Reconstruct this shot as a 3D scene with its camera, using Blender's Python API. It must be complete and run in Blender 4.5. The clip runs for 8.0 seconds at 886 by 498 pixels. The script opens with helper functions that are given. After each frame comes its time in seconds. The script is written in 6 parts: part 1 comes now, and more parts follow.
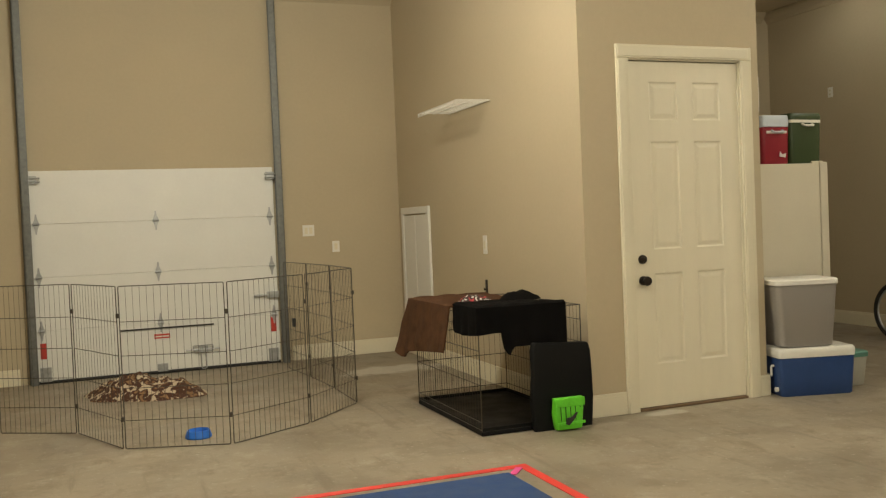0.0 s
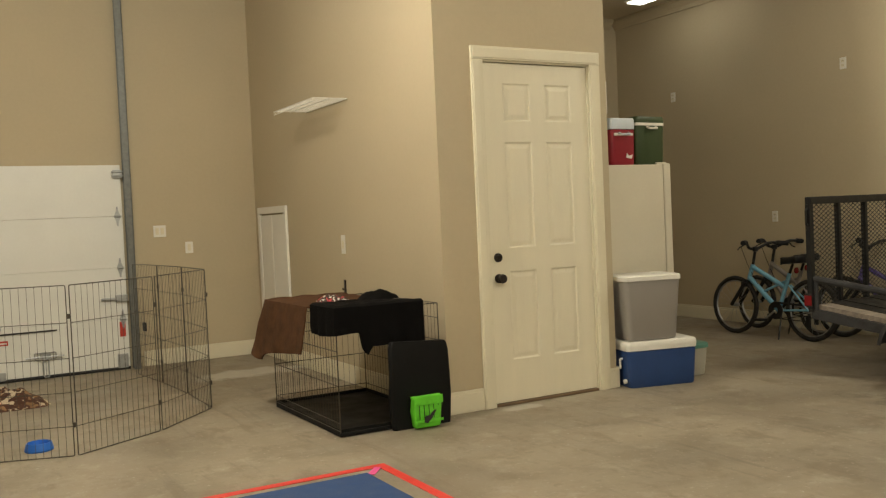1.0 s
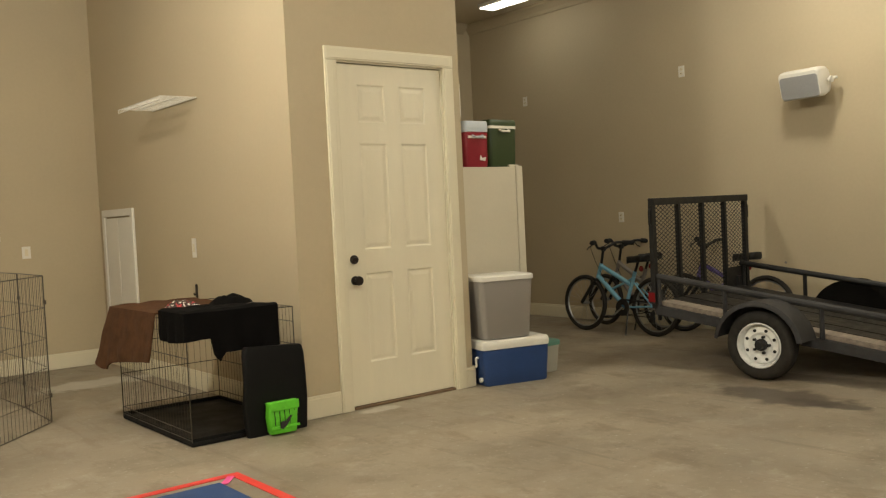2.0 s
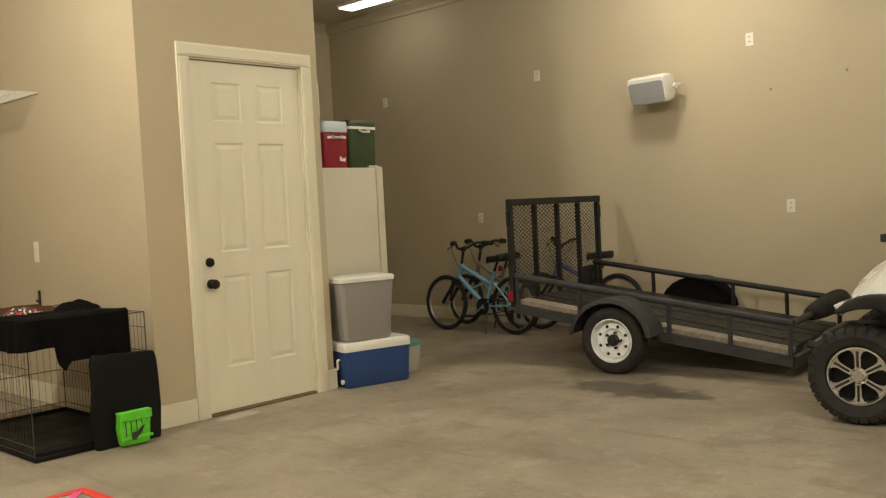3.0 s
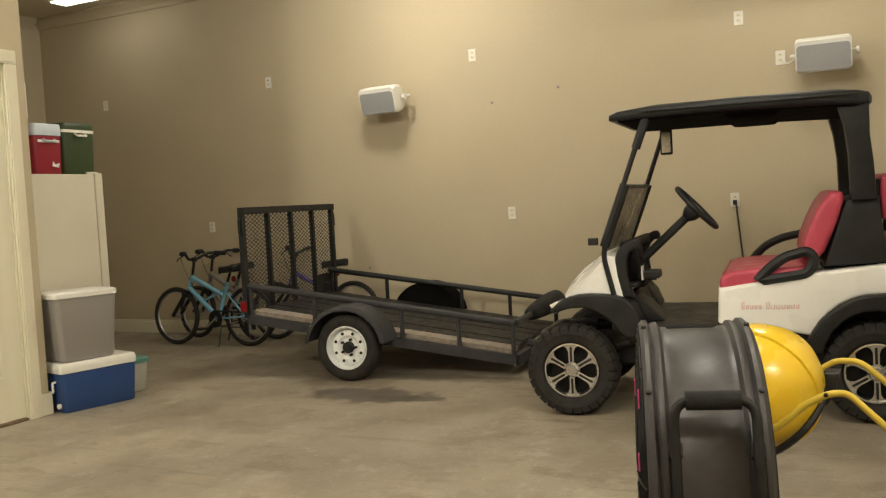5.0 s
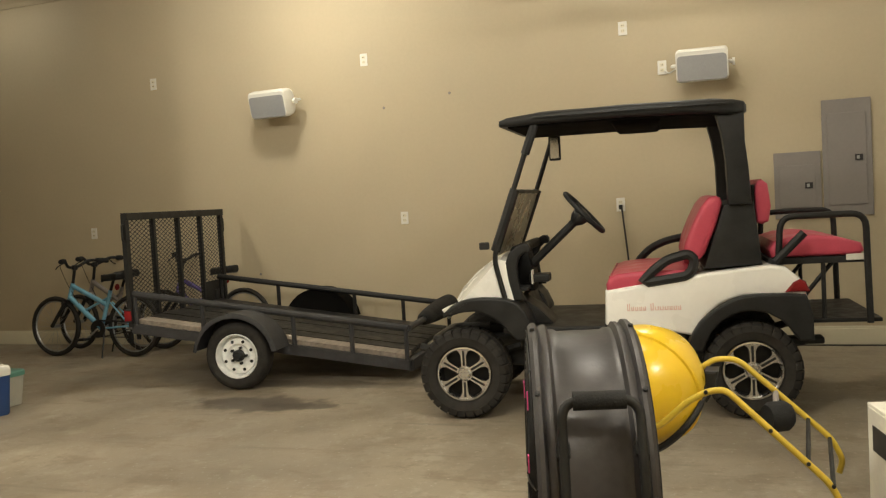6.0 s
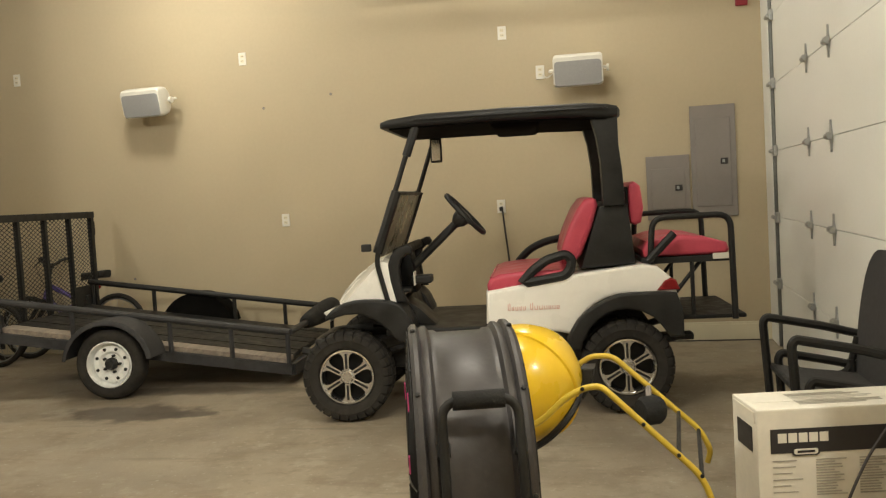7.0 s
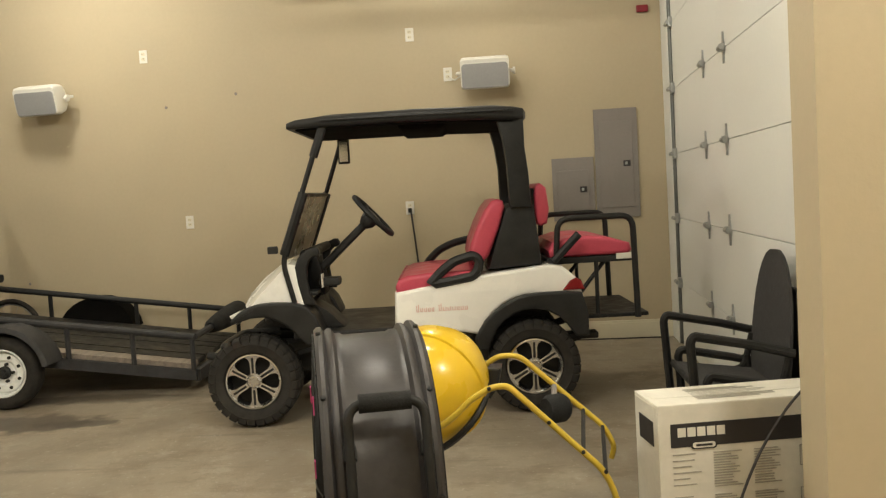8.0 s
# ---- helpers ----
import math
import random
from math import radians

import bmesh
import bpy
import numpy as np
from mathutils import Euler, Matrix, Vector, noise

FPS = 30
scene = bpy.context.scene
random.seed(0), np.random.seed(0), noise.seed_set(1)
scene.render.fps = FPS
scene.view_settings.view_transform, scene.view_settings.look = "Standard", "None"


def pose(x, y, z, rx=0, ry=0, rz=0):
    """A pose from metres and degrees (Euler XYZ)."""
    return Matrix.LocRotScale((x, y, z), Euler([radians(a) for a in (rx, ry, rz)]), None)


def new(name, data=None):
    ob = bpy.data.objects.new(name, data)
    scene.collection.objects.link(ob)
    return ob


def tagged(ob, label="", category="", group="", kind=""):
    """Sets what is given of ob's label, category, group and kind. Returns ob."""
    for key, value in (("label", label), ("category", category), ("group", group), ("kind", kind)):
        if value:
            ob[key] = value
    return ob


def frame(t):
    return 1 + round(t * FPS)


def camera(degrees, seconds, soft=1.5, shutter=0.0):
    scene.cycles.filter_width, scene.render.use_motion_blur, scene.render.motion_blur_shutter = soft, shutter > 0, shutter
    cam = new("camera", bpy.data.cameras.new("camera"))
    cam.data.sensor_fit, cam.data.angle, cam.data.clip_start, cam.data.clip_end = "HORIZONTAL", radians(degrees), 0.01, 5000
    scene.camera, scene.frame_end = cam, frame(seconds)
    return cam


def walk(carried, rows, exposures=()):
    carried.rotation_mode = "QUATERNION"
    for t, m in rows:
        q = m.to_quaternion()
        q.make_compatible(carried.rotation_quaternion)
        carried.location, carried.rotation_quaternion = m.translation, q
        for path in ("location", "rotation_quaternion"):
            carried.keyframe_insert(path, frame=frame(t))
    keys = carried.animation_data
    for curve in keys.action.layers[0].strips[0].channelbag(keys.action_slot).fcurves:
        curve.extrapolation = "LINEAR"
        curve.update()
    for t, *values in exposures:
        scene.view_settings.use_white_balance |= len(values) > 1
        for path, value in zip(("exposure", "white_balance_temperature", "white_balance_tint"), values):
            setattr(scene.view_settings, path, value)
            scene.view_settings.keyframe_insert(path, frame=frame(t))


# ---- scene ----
cam = camera(52.07, 8.0, soft=1.25)
PATH = [
    (0, pose(0.006, 0.004, 1.378, 88.382, 2.387, -20.777)),
    (0.5, pose(0.022, 0.007, 1.374, 88.204, 2.485, -25.184)),
    (1, pose(0.038, 0.009, 1.371, 88.014, 2.564, -29.520)),
    (1.5, pose(0.053, 0.011, 1.368, 87.895, 2.697, -34.021)),
    (3, pose(0.092, 0.012, 1.359, 87.411, 2.962, -47.081)),
    (3.5, pose(0.104, 0.011, 1.357, 87.278, 3.045, -51.632)),
    (4, pose(0.115, 0.010, 1.354, 87.163, 3.126, -56.297)),
    (4.5, pose(0.125, 0.007, 1.352, 87.100, 3.173, -60.099)),
    (6, pose(0.150, -0.002, 1.347, 87.059, 3.216, -70.276)),
    (6.5, pose(0.156, -0.007, 1.345, 86.941, 3.290, -73.708)),
    (7, pose(0.162, -0.012, 1.344, 86.783, 3.250, -77.604)),
    (7.5, pose(0.167, -0.018, 1.343, 86.632, 3.346, -80.770)),
    (8, pose(0.171, -0.024, 1.342, 86.566, 3.265, -83.277)),
]
walk(cam, PATH, ((0, -0.20, 6580, 8), (1.5, -0.15, 6550, 9), (3.5, -0.05, 6430, 9.5), (4.5, 0.03, 6370, 9.5), (6.5, 0.10, 6350, 9.5), (8, 0.08, 6350, 9)))

# ---- light ----
world = bpy.data.worlds.new("night")
scene.world = world
world.use_nodes = True
world.node_tree.nodes["Background"].inputs[0].default_value = (0.02, 0.02, 0.03, 1)
world.node_tree.nodes["Background"].inputs[1].default_value = 0.3
scene.view_settings.exposure = 0.0
LAMP = (1.0, 0.952, 0.81)
# (1.2, 1.6) and (3.4, 0.6) are unseen fill, added to brighten cart and wall
LAMPS = ((6.7, 4.0, 86), (7.6, 7.85, 1.6), (6.85, 0.7, 40), (0.8, 5.15, 275), (1.2, 1.6, 85), (1.2, -1.9, 205), (3.4, 0.6, 88))

CEIL = 3.9
XE, YN, XC, YD, XB, YS, XW, YCAM = 8.2, 9.5, 3.1, 5.45, 4.6, -1.05, -2.6, -3.2


# ---- materials ----
def mat(name, color, rough=0.6, metal=0.0, var=0.12, scale=6.0, bump=0.0, bscale=60.0, fine=40.0, trans=0.0, ior=1.45, alpha=1.0, coat=0.0, rvar=0.1, stretch=(1, 1, 1), spec=0.5):
    """A painted, plastic or metal surface with stains at two scales and fine relief."""
    m = bpy.data.materials.new(name)
    m.use_nodes = True
    nt = m.node_tree
    b = nt.nodes["Principled BSDF"]
    tc = nt.nodes.new("ShaderNodeTexCoord")
    mp = nt.nodes.new("ShaderNodeMapping")
    mp.inputs["Scale"].default_value = stretch
    nt.links.new(tc.outputs["Object"], mp.inputs[0])
    n1 = nt.nodes.new("ShaderNodeTexNoise")
    n1.inputs["Scale"].default_value, n1.inputs["Detail"].default_value = scale, 6
    n2 = nt.nodes.new("ShaderNodeTexNoise")
    n2.inputs["Scale"].default_value, n2.inputs["Detail"].default_value = fine, 3
    nt.links.new(mp.outputs[0], n1.inputs["Vector"])
    nt.links.new(mp.outputs[0], n2.inputs["Vector"])
    add = nt.nodes.new("ShaderNodeMath")
    add.operation = "MULTIPLY_ADD"
    add.inputs[1].default_value = 0.35
    nt.links.new(n2.outputs[0], add.inputs[0])
    nt.links.new(n1.outputs[0], add.inputs[2])
    ramp = nt.nodes.new("ShaderNodeMapRange")
    ramp.inputs[1].default_value, ramp.inputs[2].default_value = 0.4, 0.95
    ramp.inputs[3].default_value, ramp.inputs[4].default_value = 1 - var, 1 + var * 0.6
    nt.links.new(add.outputs[0], ramp.inputs[0])
    mul = nt.nodes.new("ShaderNodeVectorMath")
    mul.operation = "SCALE"
    mul.inputs[0].default_value = color
    nt.links.new(ramp.outputs[0], mul.inputs["Scale"])
    nt.links.new(mul.outputs[0], b.inputs["Base Color"])
    rr = nt.nodes.new("ShaderNodeMapRange")
    rr.inputs[1].default_value, rr.inputs[2].default_value = 0.3, 0.7
    rr.inputs[3].default_value, rr.inputs[4].default_value = max(0.03, rough - rvar), min(1, rough + rvar)
    nt.links.new(n1.outputs[0], rr.inputs[0])
    nt.links.new(rr.outputs[0], b.inputs["Roughness"])
    b.inputs["Metallic"].default_value = metal
    b.inputs["IOR"].default_value = ior
    b.inputs["Transmission Weight"].default_value = trans
    b.inputs["Alpha"].default_value = alpha
    b.inputs["Coat Weight"].default_value = coat
    b.inputs["Specular IOR Level"].default_value = spec
    if bump:
        n3 = nt.nodes.new("ShaderNodeTexNoise")
        n3.inputs["Scale"].default_value, n3.inputs["Detail"].default_value = bscale, 4
        nt.links.new(mp.outputs[0], n3.inputs["Vector"])
        bm_ = nt.nodes.new("ShaderNodeBump")
        bm_.inputs["Strength"].default_value, bm_.inputs["Distance"].default_value = bump, 0.004
        nt.links.new(n3.outputs[0], bm_.inputs["Height"])
        nt.links.new(bm_.outputs[0], b.inputs["Normal"])
    return m


def concrete(name):
    """Worn shop floor: grey-tan concrete with pale scuffs, brown stains and dark oil drips."""
    m = mat(name, (0.298, 0.255, 0.192), 0.55, var=0.3, scale=1.3, bump=0.25, bscale=45, fine=9, rvar=0.18)
    nt = m.node_tree
    b = nt.nodes["Principled BSDF"]
    base = b.inputs["Base Color"].links[0].from_socket
    tc = nt.nodes["Texture Coordinate"]

    def layer(src, scale, lo, hi, color, amount, stretch=(1, 1, 1), detail=8):
        mp = nt.nodes.new("ShaderNodeMapping")
        mp.inputs["Scale"].default_value = stretch
        nt.links.new(tc.outputs["Object"], mp.inputs[0])
        n = nt.nodes.new("ShaderNodeTexNoise")
        n.inputs["Scale"].default_value, n.inputs["Detail"].default_value, n.inputs["Roughness"].default_value = scale, detail, 0.68
        nt.links.new(mp.outputs[0], n.inputs["Vector"])
        r = nt.nodes.new("ShaderNodeMapRange")
        r.inputs[1].default_value, r.inputs[2].default_value, r.inputs[4].default_value = lo, hi, amount
        nt.links.new(n.outputs[0], r.inputs[0])
        mx = nt.nodes.new("ShaderNodeMix")
        mx.data_type = "RGBA"
        mx.inputs[7].default_value = (*color, 1)
        nt.links.new(r.outputs[0], mx.inputs[0])
        nt.links.new(src, mx.inputs[6])
        return mx.outputs[2]
    c = layer(base, 0.6, 0.44, 0.62, (0.25, 0.205, 0.148), 0.6)
    c = layer(c, 1.9, 0.50, 0.60, (0.20, 0.165, 0.12), 0.55, (1, 1.3, 1), 12)
    c = layer(c, 3.6, 0.55, 0.66, (0.42, 0.375, 0.30), 0.4, (1, 1, 1), 12)
    c = layer(c, 2.6, 0.54, 0.62, (0.155, 0.12, 0.083), 0.45, (1.6, 0.8, 1), 12)
    c = layer(c, 1.1, 0.57, 0.66, (0.15, 0.125, 0.095), 0.5, (7.0, 0.6, 1), 10)
    c = layer(c, 9.0, 0.57, 0.66, (0.19, 0.155, 0.115), 0.55, (1, 1, 1), 10)
    c = layer(c, 26.0, 0.60, 0.66, (0.50, 0.47, 0.40), 0.45)
    c = layer(c, 48.0, 0.62, 0.68, (0.12, 0.10, 0.08), 0.5)

    def blot(src, x, y, rx, ry, color, amount):
        """A spill with a ragged edge."""
        mp = nt.nodes.new("ShaderNodeMapping")
        mp.inputs["Location"].default_value = (-x / rx, -y / ry, 0)
        mp.inputs["Scale"].default_value = (1 / rx, 1 / ry, 1)
        n = nt.nodes.new("ShaderNodeTexNoise")
        n.inputs["Scale"].default_value, n.inputs["Detail"].default_value = 5.5, 8
        nt.links.new(tc.outputs["Object"], n.inputs["Vector"])
        nt.links.new(tc.outputs["Object"], mp.inputs[0])
        ln = nt.nodes.new("ShaderNodeVectorMath")
        ln.operation = "LENGTH"
        nt.links.new(mp.outputs[0], ln.inputs[0])
        ad = nt.nodes.new("ShaderNodeMath")
        ad.operation = "MULTIPLY_ADD"
        ad.inputs[1].default_value = 1.6
        nt.links.new(n.outputs[0], ad.inputs[0])
        nt.links.new(ln.outputs["Value"], ad.inputs[2])
        r = nt.nodes.new("ShaderNodeMapRange")
        r.inputs[1].default_value, r.inputs[2].default_value, r.inputs[3].default_value, r.inputs[4].default_value = 1.5, 1.85, amount, 0
        nt.links.new(ad.outputs[0], r.inputs[0])
        mx = nt.nodes.new("ShaderNodeMix")
        mx.data_type = "RGBA"
        mx.inputs[7].default_value = (*color, 1)
        nt.links.new(r.outputs[0], mx.inputs[0])
        nt.links.new(src, mx.inputs[6])
        return mx.outputs[2]
    c = blot(c, 5.66, 3.45, 0.25, 0.55, (0.06, 0.047, 0.036), 0.8)
    c = blot(c, 5.62, 3.05, 0.10, 0.30, (0.06, 0.047, 0.036), 0.75)
    c = blot(c, 6.35, 3.3, 0.16, 1.1, (0.10, 0.08, 0.06), 0.6)
    c = blot(c, 3.62, 5.33, 0.22, 0.07, (0.6, 0.57, 0.5), 0.4)
    c = blot(c, 2.6, 8.3, 0.6, 0.25, (0.6, 0.58, 0.52), 0.55)
    nt.links.new(c, b.inputs["Base Color"])
    return m


M = {}
M["wall"] = mat("tan_wall_paint", (0.472, 0.398, 0.272), 0.75, var=0.07, scale=0.9, bump=0.18, bscale=90, fine=30)
M["ceiling"] = mat("ceiling_paint", (0.62, 0.55, 0.42), 0.85, var=0.06, scale=0.8, bump=0.15)
M["floor"] = concrete("shop_concrete")
M["trim"] = mat("cream_trim_paint", (0.70, 0.65, 0.50), 0.45, var=0.05, scale=3, bump=0.05)
M["doorpaint"] = mat("cream_door_paint", (0.74, 0.69, 0.54), 0.42, var=0.05, scale=2.5, bump=0.06, bscale=120, stretch=(4, 4, 0.6))
M["white"] = mat("white_enamel", (0.74, 0.72, 0.66), 0.4, var=0.05, scale=3)
M["sectional"] = mat("white_sectional_steel", (0.74, 0.74, 0.70), 0.45, var=0.06, scale=2, bump=0.1, bscale=150)
M["galv"] = mat("galvanised_steel", (0.42, 0.43, 0.43), 0.42, 0.85, var=0.25, scale=30)
M["greysteel"] = mat("grey_painted_steel", (0.24, 0.215, 0.20), 0.5, var=0.08, scale=5)
M["darkmetal"] = mat("oil_rubbed_bronze", (0.035, 0.028, 0.024), 0.35, 0.6, var=0.2)
M["black"] = mat("black_plastic", (0.021, 0.021, 0.021), 0.48, var=0.4, scale=8, bump=0.1, spec=0.32)
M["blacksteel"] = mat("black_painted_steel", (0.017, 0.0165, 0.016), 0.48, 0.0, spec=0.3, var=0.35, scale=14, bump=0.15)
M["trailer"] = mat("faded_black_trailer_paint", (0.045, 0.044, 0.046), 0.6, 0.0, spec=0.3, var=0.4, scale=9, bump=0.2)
M["rubber"] = mat("tyre_rubber", (0.03, 0.027, 0.024), 0.8, spec=0.3, var=0.5, scale=18, bump=0.3)
M["track"] = mat("dull_zinc_track", (0.17, 0.175, 0.165), 0.5, 0.6, var=0.25, scale=20)
M["plank"] = mat("weathered_plank", (0.26, 0.215, 0.175), 0.8, var=0.4, scale=4, bump=0.5, bscale=30, stretch=(9, 0.8, 9))


# ---- mesh helpers ----
def part(name, bm, material, parent=None, label="", smooth=False):
    """Links a bmesh as one mesh object, under a thing or a part."""
    me = bpy.data.meshes.new(name)
    bmesh.ops.recalc_face_normals(bm, faces=bm.faces)
    bm.to_mesh(me)
    bm.free()
    if smooth:
        me.polygons.foreach_set("use_smooth", [True] * len(me.polygons))
        me.set_sharp_from_angle(angle=radians(38))
    me.materials.append(M[material])
    ob = new(name, me)
    ob.parent = parent
    if label:
        ob["label"] = label
    return ob


def thing(name, m, label, category, group="", kind=""):
    e = new(name)
    e.empty_display_size = 0.1
    e.matrix_world = m
    return tagged(e, label, category, group, kind)


def b_box(x0, y0, z0, x1, y1, z1, bev=0.0, seg=2, bm=None, m=None):
    bm = bm or bmesh.new()
    r = bmesh.ops.create_cube(bm, size=1)
    vs = r["verts"]
    bmesh.ops.scale(bm, verts=vs, vec=(x1 - x0, y1 - y0, z1 - z0))
    bmesh.ops.translate(bm, verts=vs, vec=((x0 + x1) / 2, (y0 + y1) / 2, (z0 + z1) / 2))
    if m is not None:
        bmesh.ops.transform(bm, matrix=m, verts=vs)
    if bev:
        es = list({e for v in vs for e in v.link_edges})
        bmesh.ops.bevel(bm, geom=es, offset=bev, segments=seg, affect="EDGES", profile=0.6)
    return bm


def b_tube(pts, r, n=10, bm=None, closed=False, caps=True):
    """A round tube along points."""
    bm = bm or bmesh.new()
    pts = [Vector(p) for p in pts]
    k = len(pts)
    rings = []
    ref = None
    for i, p in enumerate(pts):
        a = pts[(i - 1) % k] if closed or i else p
        b = pts[(i + 1) % k] if closed or i < k - 1 else p
        t = (b - a).normalized()
        if ref is None:
            ref = t.orthogonal().normalized()
        ref = (ref - t * ref.dot(t)).normalized()
        w = t.cross(ref)
        rad = r[i] if isinstance(r, (list, tuple)) else r
        rings.append([bm.verts.new(p + (ref * math.cos(2 * math.pi * j / n) + w * math.sin(2 * math.pi * j / n)) * rad) for j in range(n)])
    for i in range(k if closed else k - 1):
        A, B = rings[i], rings[(i + 1) % k]
        for j in range(n):
            bm.faces.new((A[j], A[(j + 1) % n], B[(j + 1) % n], B[j]))
    if caps and not closed:
        bm.faces.new(rings[0][::-1])
        bm.faces.new(rings[-1])
    return bm


def rounded(pts, r=0.05, n=5):
    """A polyline with its inner corners rounded."""
    pts = [Vector(p) for p in pts]
    out = [pts[0]]
    for a, p, b in zip(pts, pts[1:], pts[2:]):
        d = min(r, (a - p).length * 0.45, (b - p).length * 0.45)
        u, v = p + (a - p).normalized() * d, p + (b - p).normalized() * d
        for i in range(n + 1):
            t = i / n
            out.append(u * (1 - t) ** 2 + p * 2 * t * (1 - t) + v * t * t)
    return out + [pts[-1]]


def b_lathe(profile, n=32, bm=None, axis="Z", m=None):
    """Turns (radius, height) pairs round an axis."""
    bm = bm or bmesh.new()
    turn = {"Z": Matrix(), "X": Matrix.Rotation(radians(90), 4, "Y"), "Y": Matrix.Rotation(radians(-90), 4, "X")}[axis]
    if m is not None:
        turn = m @ turn
    rings = []
    for r, h in profile:
        if r < 1e-5:
            rings.append([bm.verts.new(turn @ Vector((0, 0, h)))])
        else:
            rings.append([bm.verts.new(turn @ Vector((r * math.cos(2 * math.pi * i / n), r * math.sin(2 * math.pi * i / n), h))) for i in range(n)])
    for A, B in zip(rings, rings[1:]):
        for i in range(n):
            j = (i + 1) % n
            if len(A) == 1 and len(B) > 1:
                bm.faces.new((A[0], B[i], B[j]))
            elif len(B) == 1 and len(A) > 1:
                bm.faces.new((A[i], A[j], B[0]))
            elif len(A) > 1:
                bm.faces.new((A[i], A[j], B[j], B[i]))
    return bm


def b_prism(outline, h0, h1, axis="X", bev=0.0, bm=None, seg=2):
    """Pushes an outline of (u, v) out between h0 and h1 along an axis (X: u=y, v=z; Y: u=x, v=z; Z: u=x, v=y)."""
    bm = bm or bmesh.new()
    f = {"X": lambda u, v, h: (h, u, v), "Y": lambda u, v, h: (u, h, v), "Z": lambda u, v, h: (u, v, h)}[axis]
    A = [bm.verts.new(f(u, v, h0)) for u, v in outline]
    B = [bm.verts.new(f(u, v, h1)) for u, v in outline]
    n = len(A)
    fs = [bm.faces.new(A), bm.faces.new(B[::-1])]
    fs += [bm.faces.new((A[i], A[(i + 1) % n], B[(i + 1) % n], B[i])) for i in range(n)]
    bmesh.ops.recalc_face_normals(bm, faces=fs)
    if bev:
        es = list({e for q in fs[:2] for e in q.edges})
        bmesh.ops.bevel(bm, geom=es, offset=bev, segments=seg, affect="EDGES", profile=0.6)
    return bm


def b_loft(sections, bm=None, caps=True):
    """Skins equal-length closed rings of points."""
    bm = bm or bmesh.new()
    rings = [[bm.verts.new(p) for p in s] for s in sections]
    n = len(rings[0])
    for A, B in zip(rings, rings[1:]):
        for j in range(n):
            bm.faces.new((A[j], A[(j + 1) % n], B[(j + 1) % n], B[j]))
    if caps:
        bm.faces.new(rings[0][::-1])
        bm.faces.new(rings[-1])
    return bm


def rrect(w, h, r, n=4, cx=0.0, cy=0.0):
    """The outline of a rectangle with round corners."""
    out = []
    for sx, sy, a0 in ((1, 1, 0), (-1, 1, 90), (-1, -1, 180), (1, -1, 270)):
        for i in range(n + 1):
            a = radians(a0 + 90 * i / n)
            out.append((cx + sx * (w / 2 - r) + r * math.cos(a), cy + sy * (h / 2 - r) + r * math.sin(a)))
    return out


def wall(name, boxes, material="wall", label="tan painted drywall", category="wall"):
    bm = bmesh.new()
    for b in boxes:
        b_box(*b, bm=bm)
    ob = part(name, bm, material)
    return tagged(ob, label, category, kind="structure")


# ---- the hall ----
wall("floor", [(XW - 0.2, YCAM - 0.2, -0.2, XE + 0.2, YN + 0.2, 0)], "floor", "stained grey concrete shop floor", "floor")
wall("ceiling", [(XW - 0.2, YCAM - 0.2, CEIL, XE + 0.2, YN + 0.2, CEIL + 0.15)], "ceiling", "cream painted flat ceiling", "ceiling")
wall("wall_east", [(XE, YS - 0.3, 0, XE + 0.2, YN + 0.2, CEIL)])
wall("wall_north", [(XW - 0.2, YN, 0, XE, YN + 0.2, CEIL)])
wall("wall_west", [(XW - 0.2, YCAM, 0, XW, YN, CEIL)])
wall("wall_behind", [(XW - 0.2, YCAM - 0.2, 0, 3.34, YCAM, CEIL)])
DX0, DX1, DZ = 3.495, 4.415, 2.46
wall("wall_closet_side", [(XC, YD + 0.12, 0, XC + 0.12, YN, CEIL)])
wall("wall_closet_front", [(XC, YD, 0, DX0 - 0.02, YD + 0.12, CEIL), (DX1 + 0.02, YD, 0, XB, YD + 0.12, CEIL), (DX0 - 0.02, YD, DZ + 0.02, DX1 + 0.02, YD + 0.12, CEIL)])
wall("wall_closet_east", [(XB - 0.12, YD + 0.12, 0, XB, YN, CEIL)])
# the big door's wall, with its opening, and the wall end beside the camera
wall("wall_south", [(7.95, YS - 0.2, 0, XE, YS, CEIL), (3.34, YS - 0.2, 3.1, 7.95, YS - 0.052, CEIL)])
wall("wall_end", [(3.05, YCAM, 0, 3.34, -0.835, CEIL)], label="tan painted end of a partition wall")

# ---- more materials ----
M["cartwhite"] = mat("cart_white_plastic", (0.90, 0.885, 0.84), 0.28, var=0.05, scale=4, coat=0.3)
M["red"] = mat("red_vinyl", (0.50, 0.065, 0.105), 0.4, var=0.12, scale=8, bump=0.15, bscale=200)
M["yellow"] = mat("yellow_enamel", (0.76, 0.50, 0.02), 0.3, var=0.08, scale=6, coat=0.3)
M["yellowtube"] = mat("worn_yellow_tube_paint", (0.62, 0.44, 0.045), 0.38, var=0.2, scale=9)
M["chrome"] = mat("machined_alloy", (0.75, 0.75, 0.76), 0.2, 1.0, var=0.1)
M["whitewheel"] = mat("white_wheel_paint", (0.86, 0.87, 0.86), 0.3, var=0.08, scale=20)
M["redlens"] = mat("red_lens", (0.22, 0.012, 0.014), 0.15, var=0.1)
M["blue"] = mat("blue_cooler_plastic", (0.022, 0.058, 0.185), 0.4, var=0.12, scale=6, bump=0.1)
M["redplastic"] = mat("red_cooler_plastic", (0.25, 0.014, 0.026), 0.4, var=0.1)
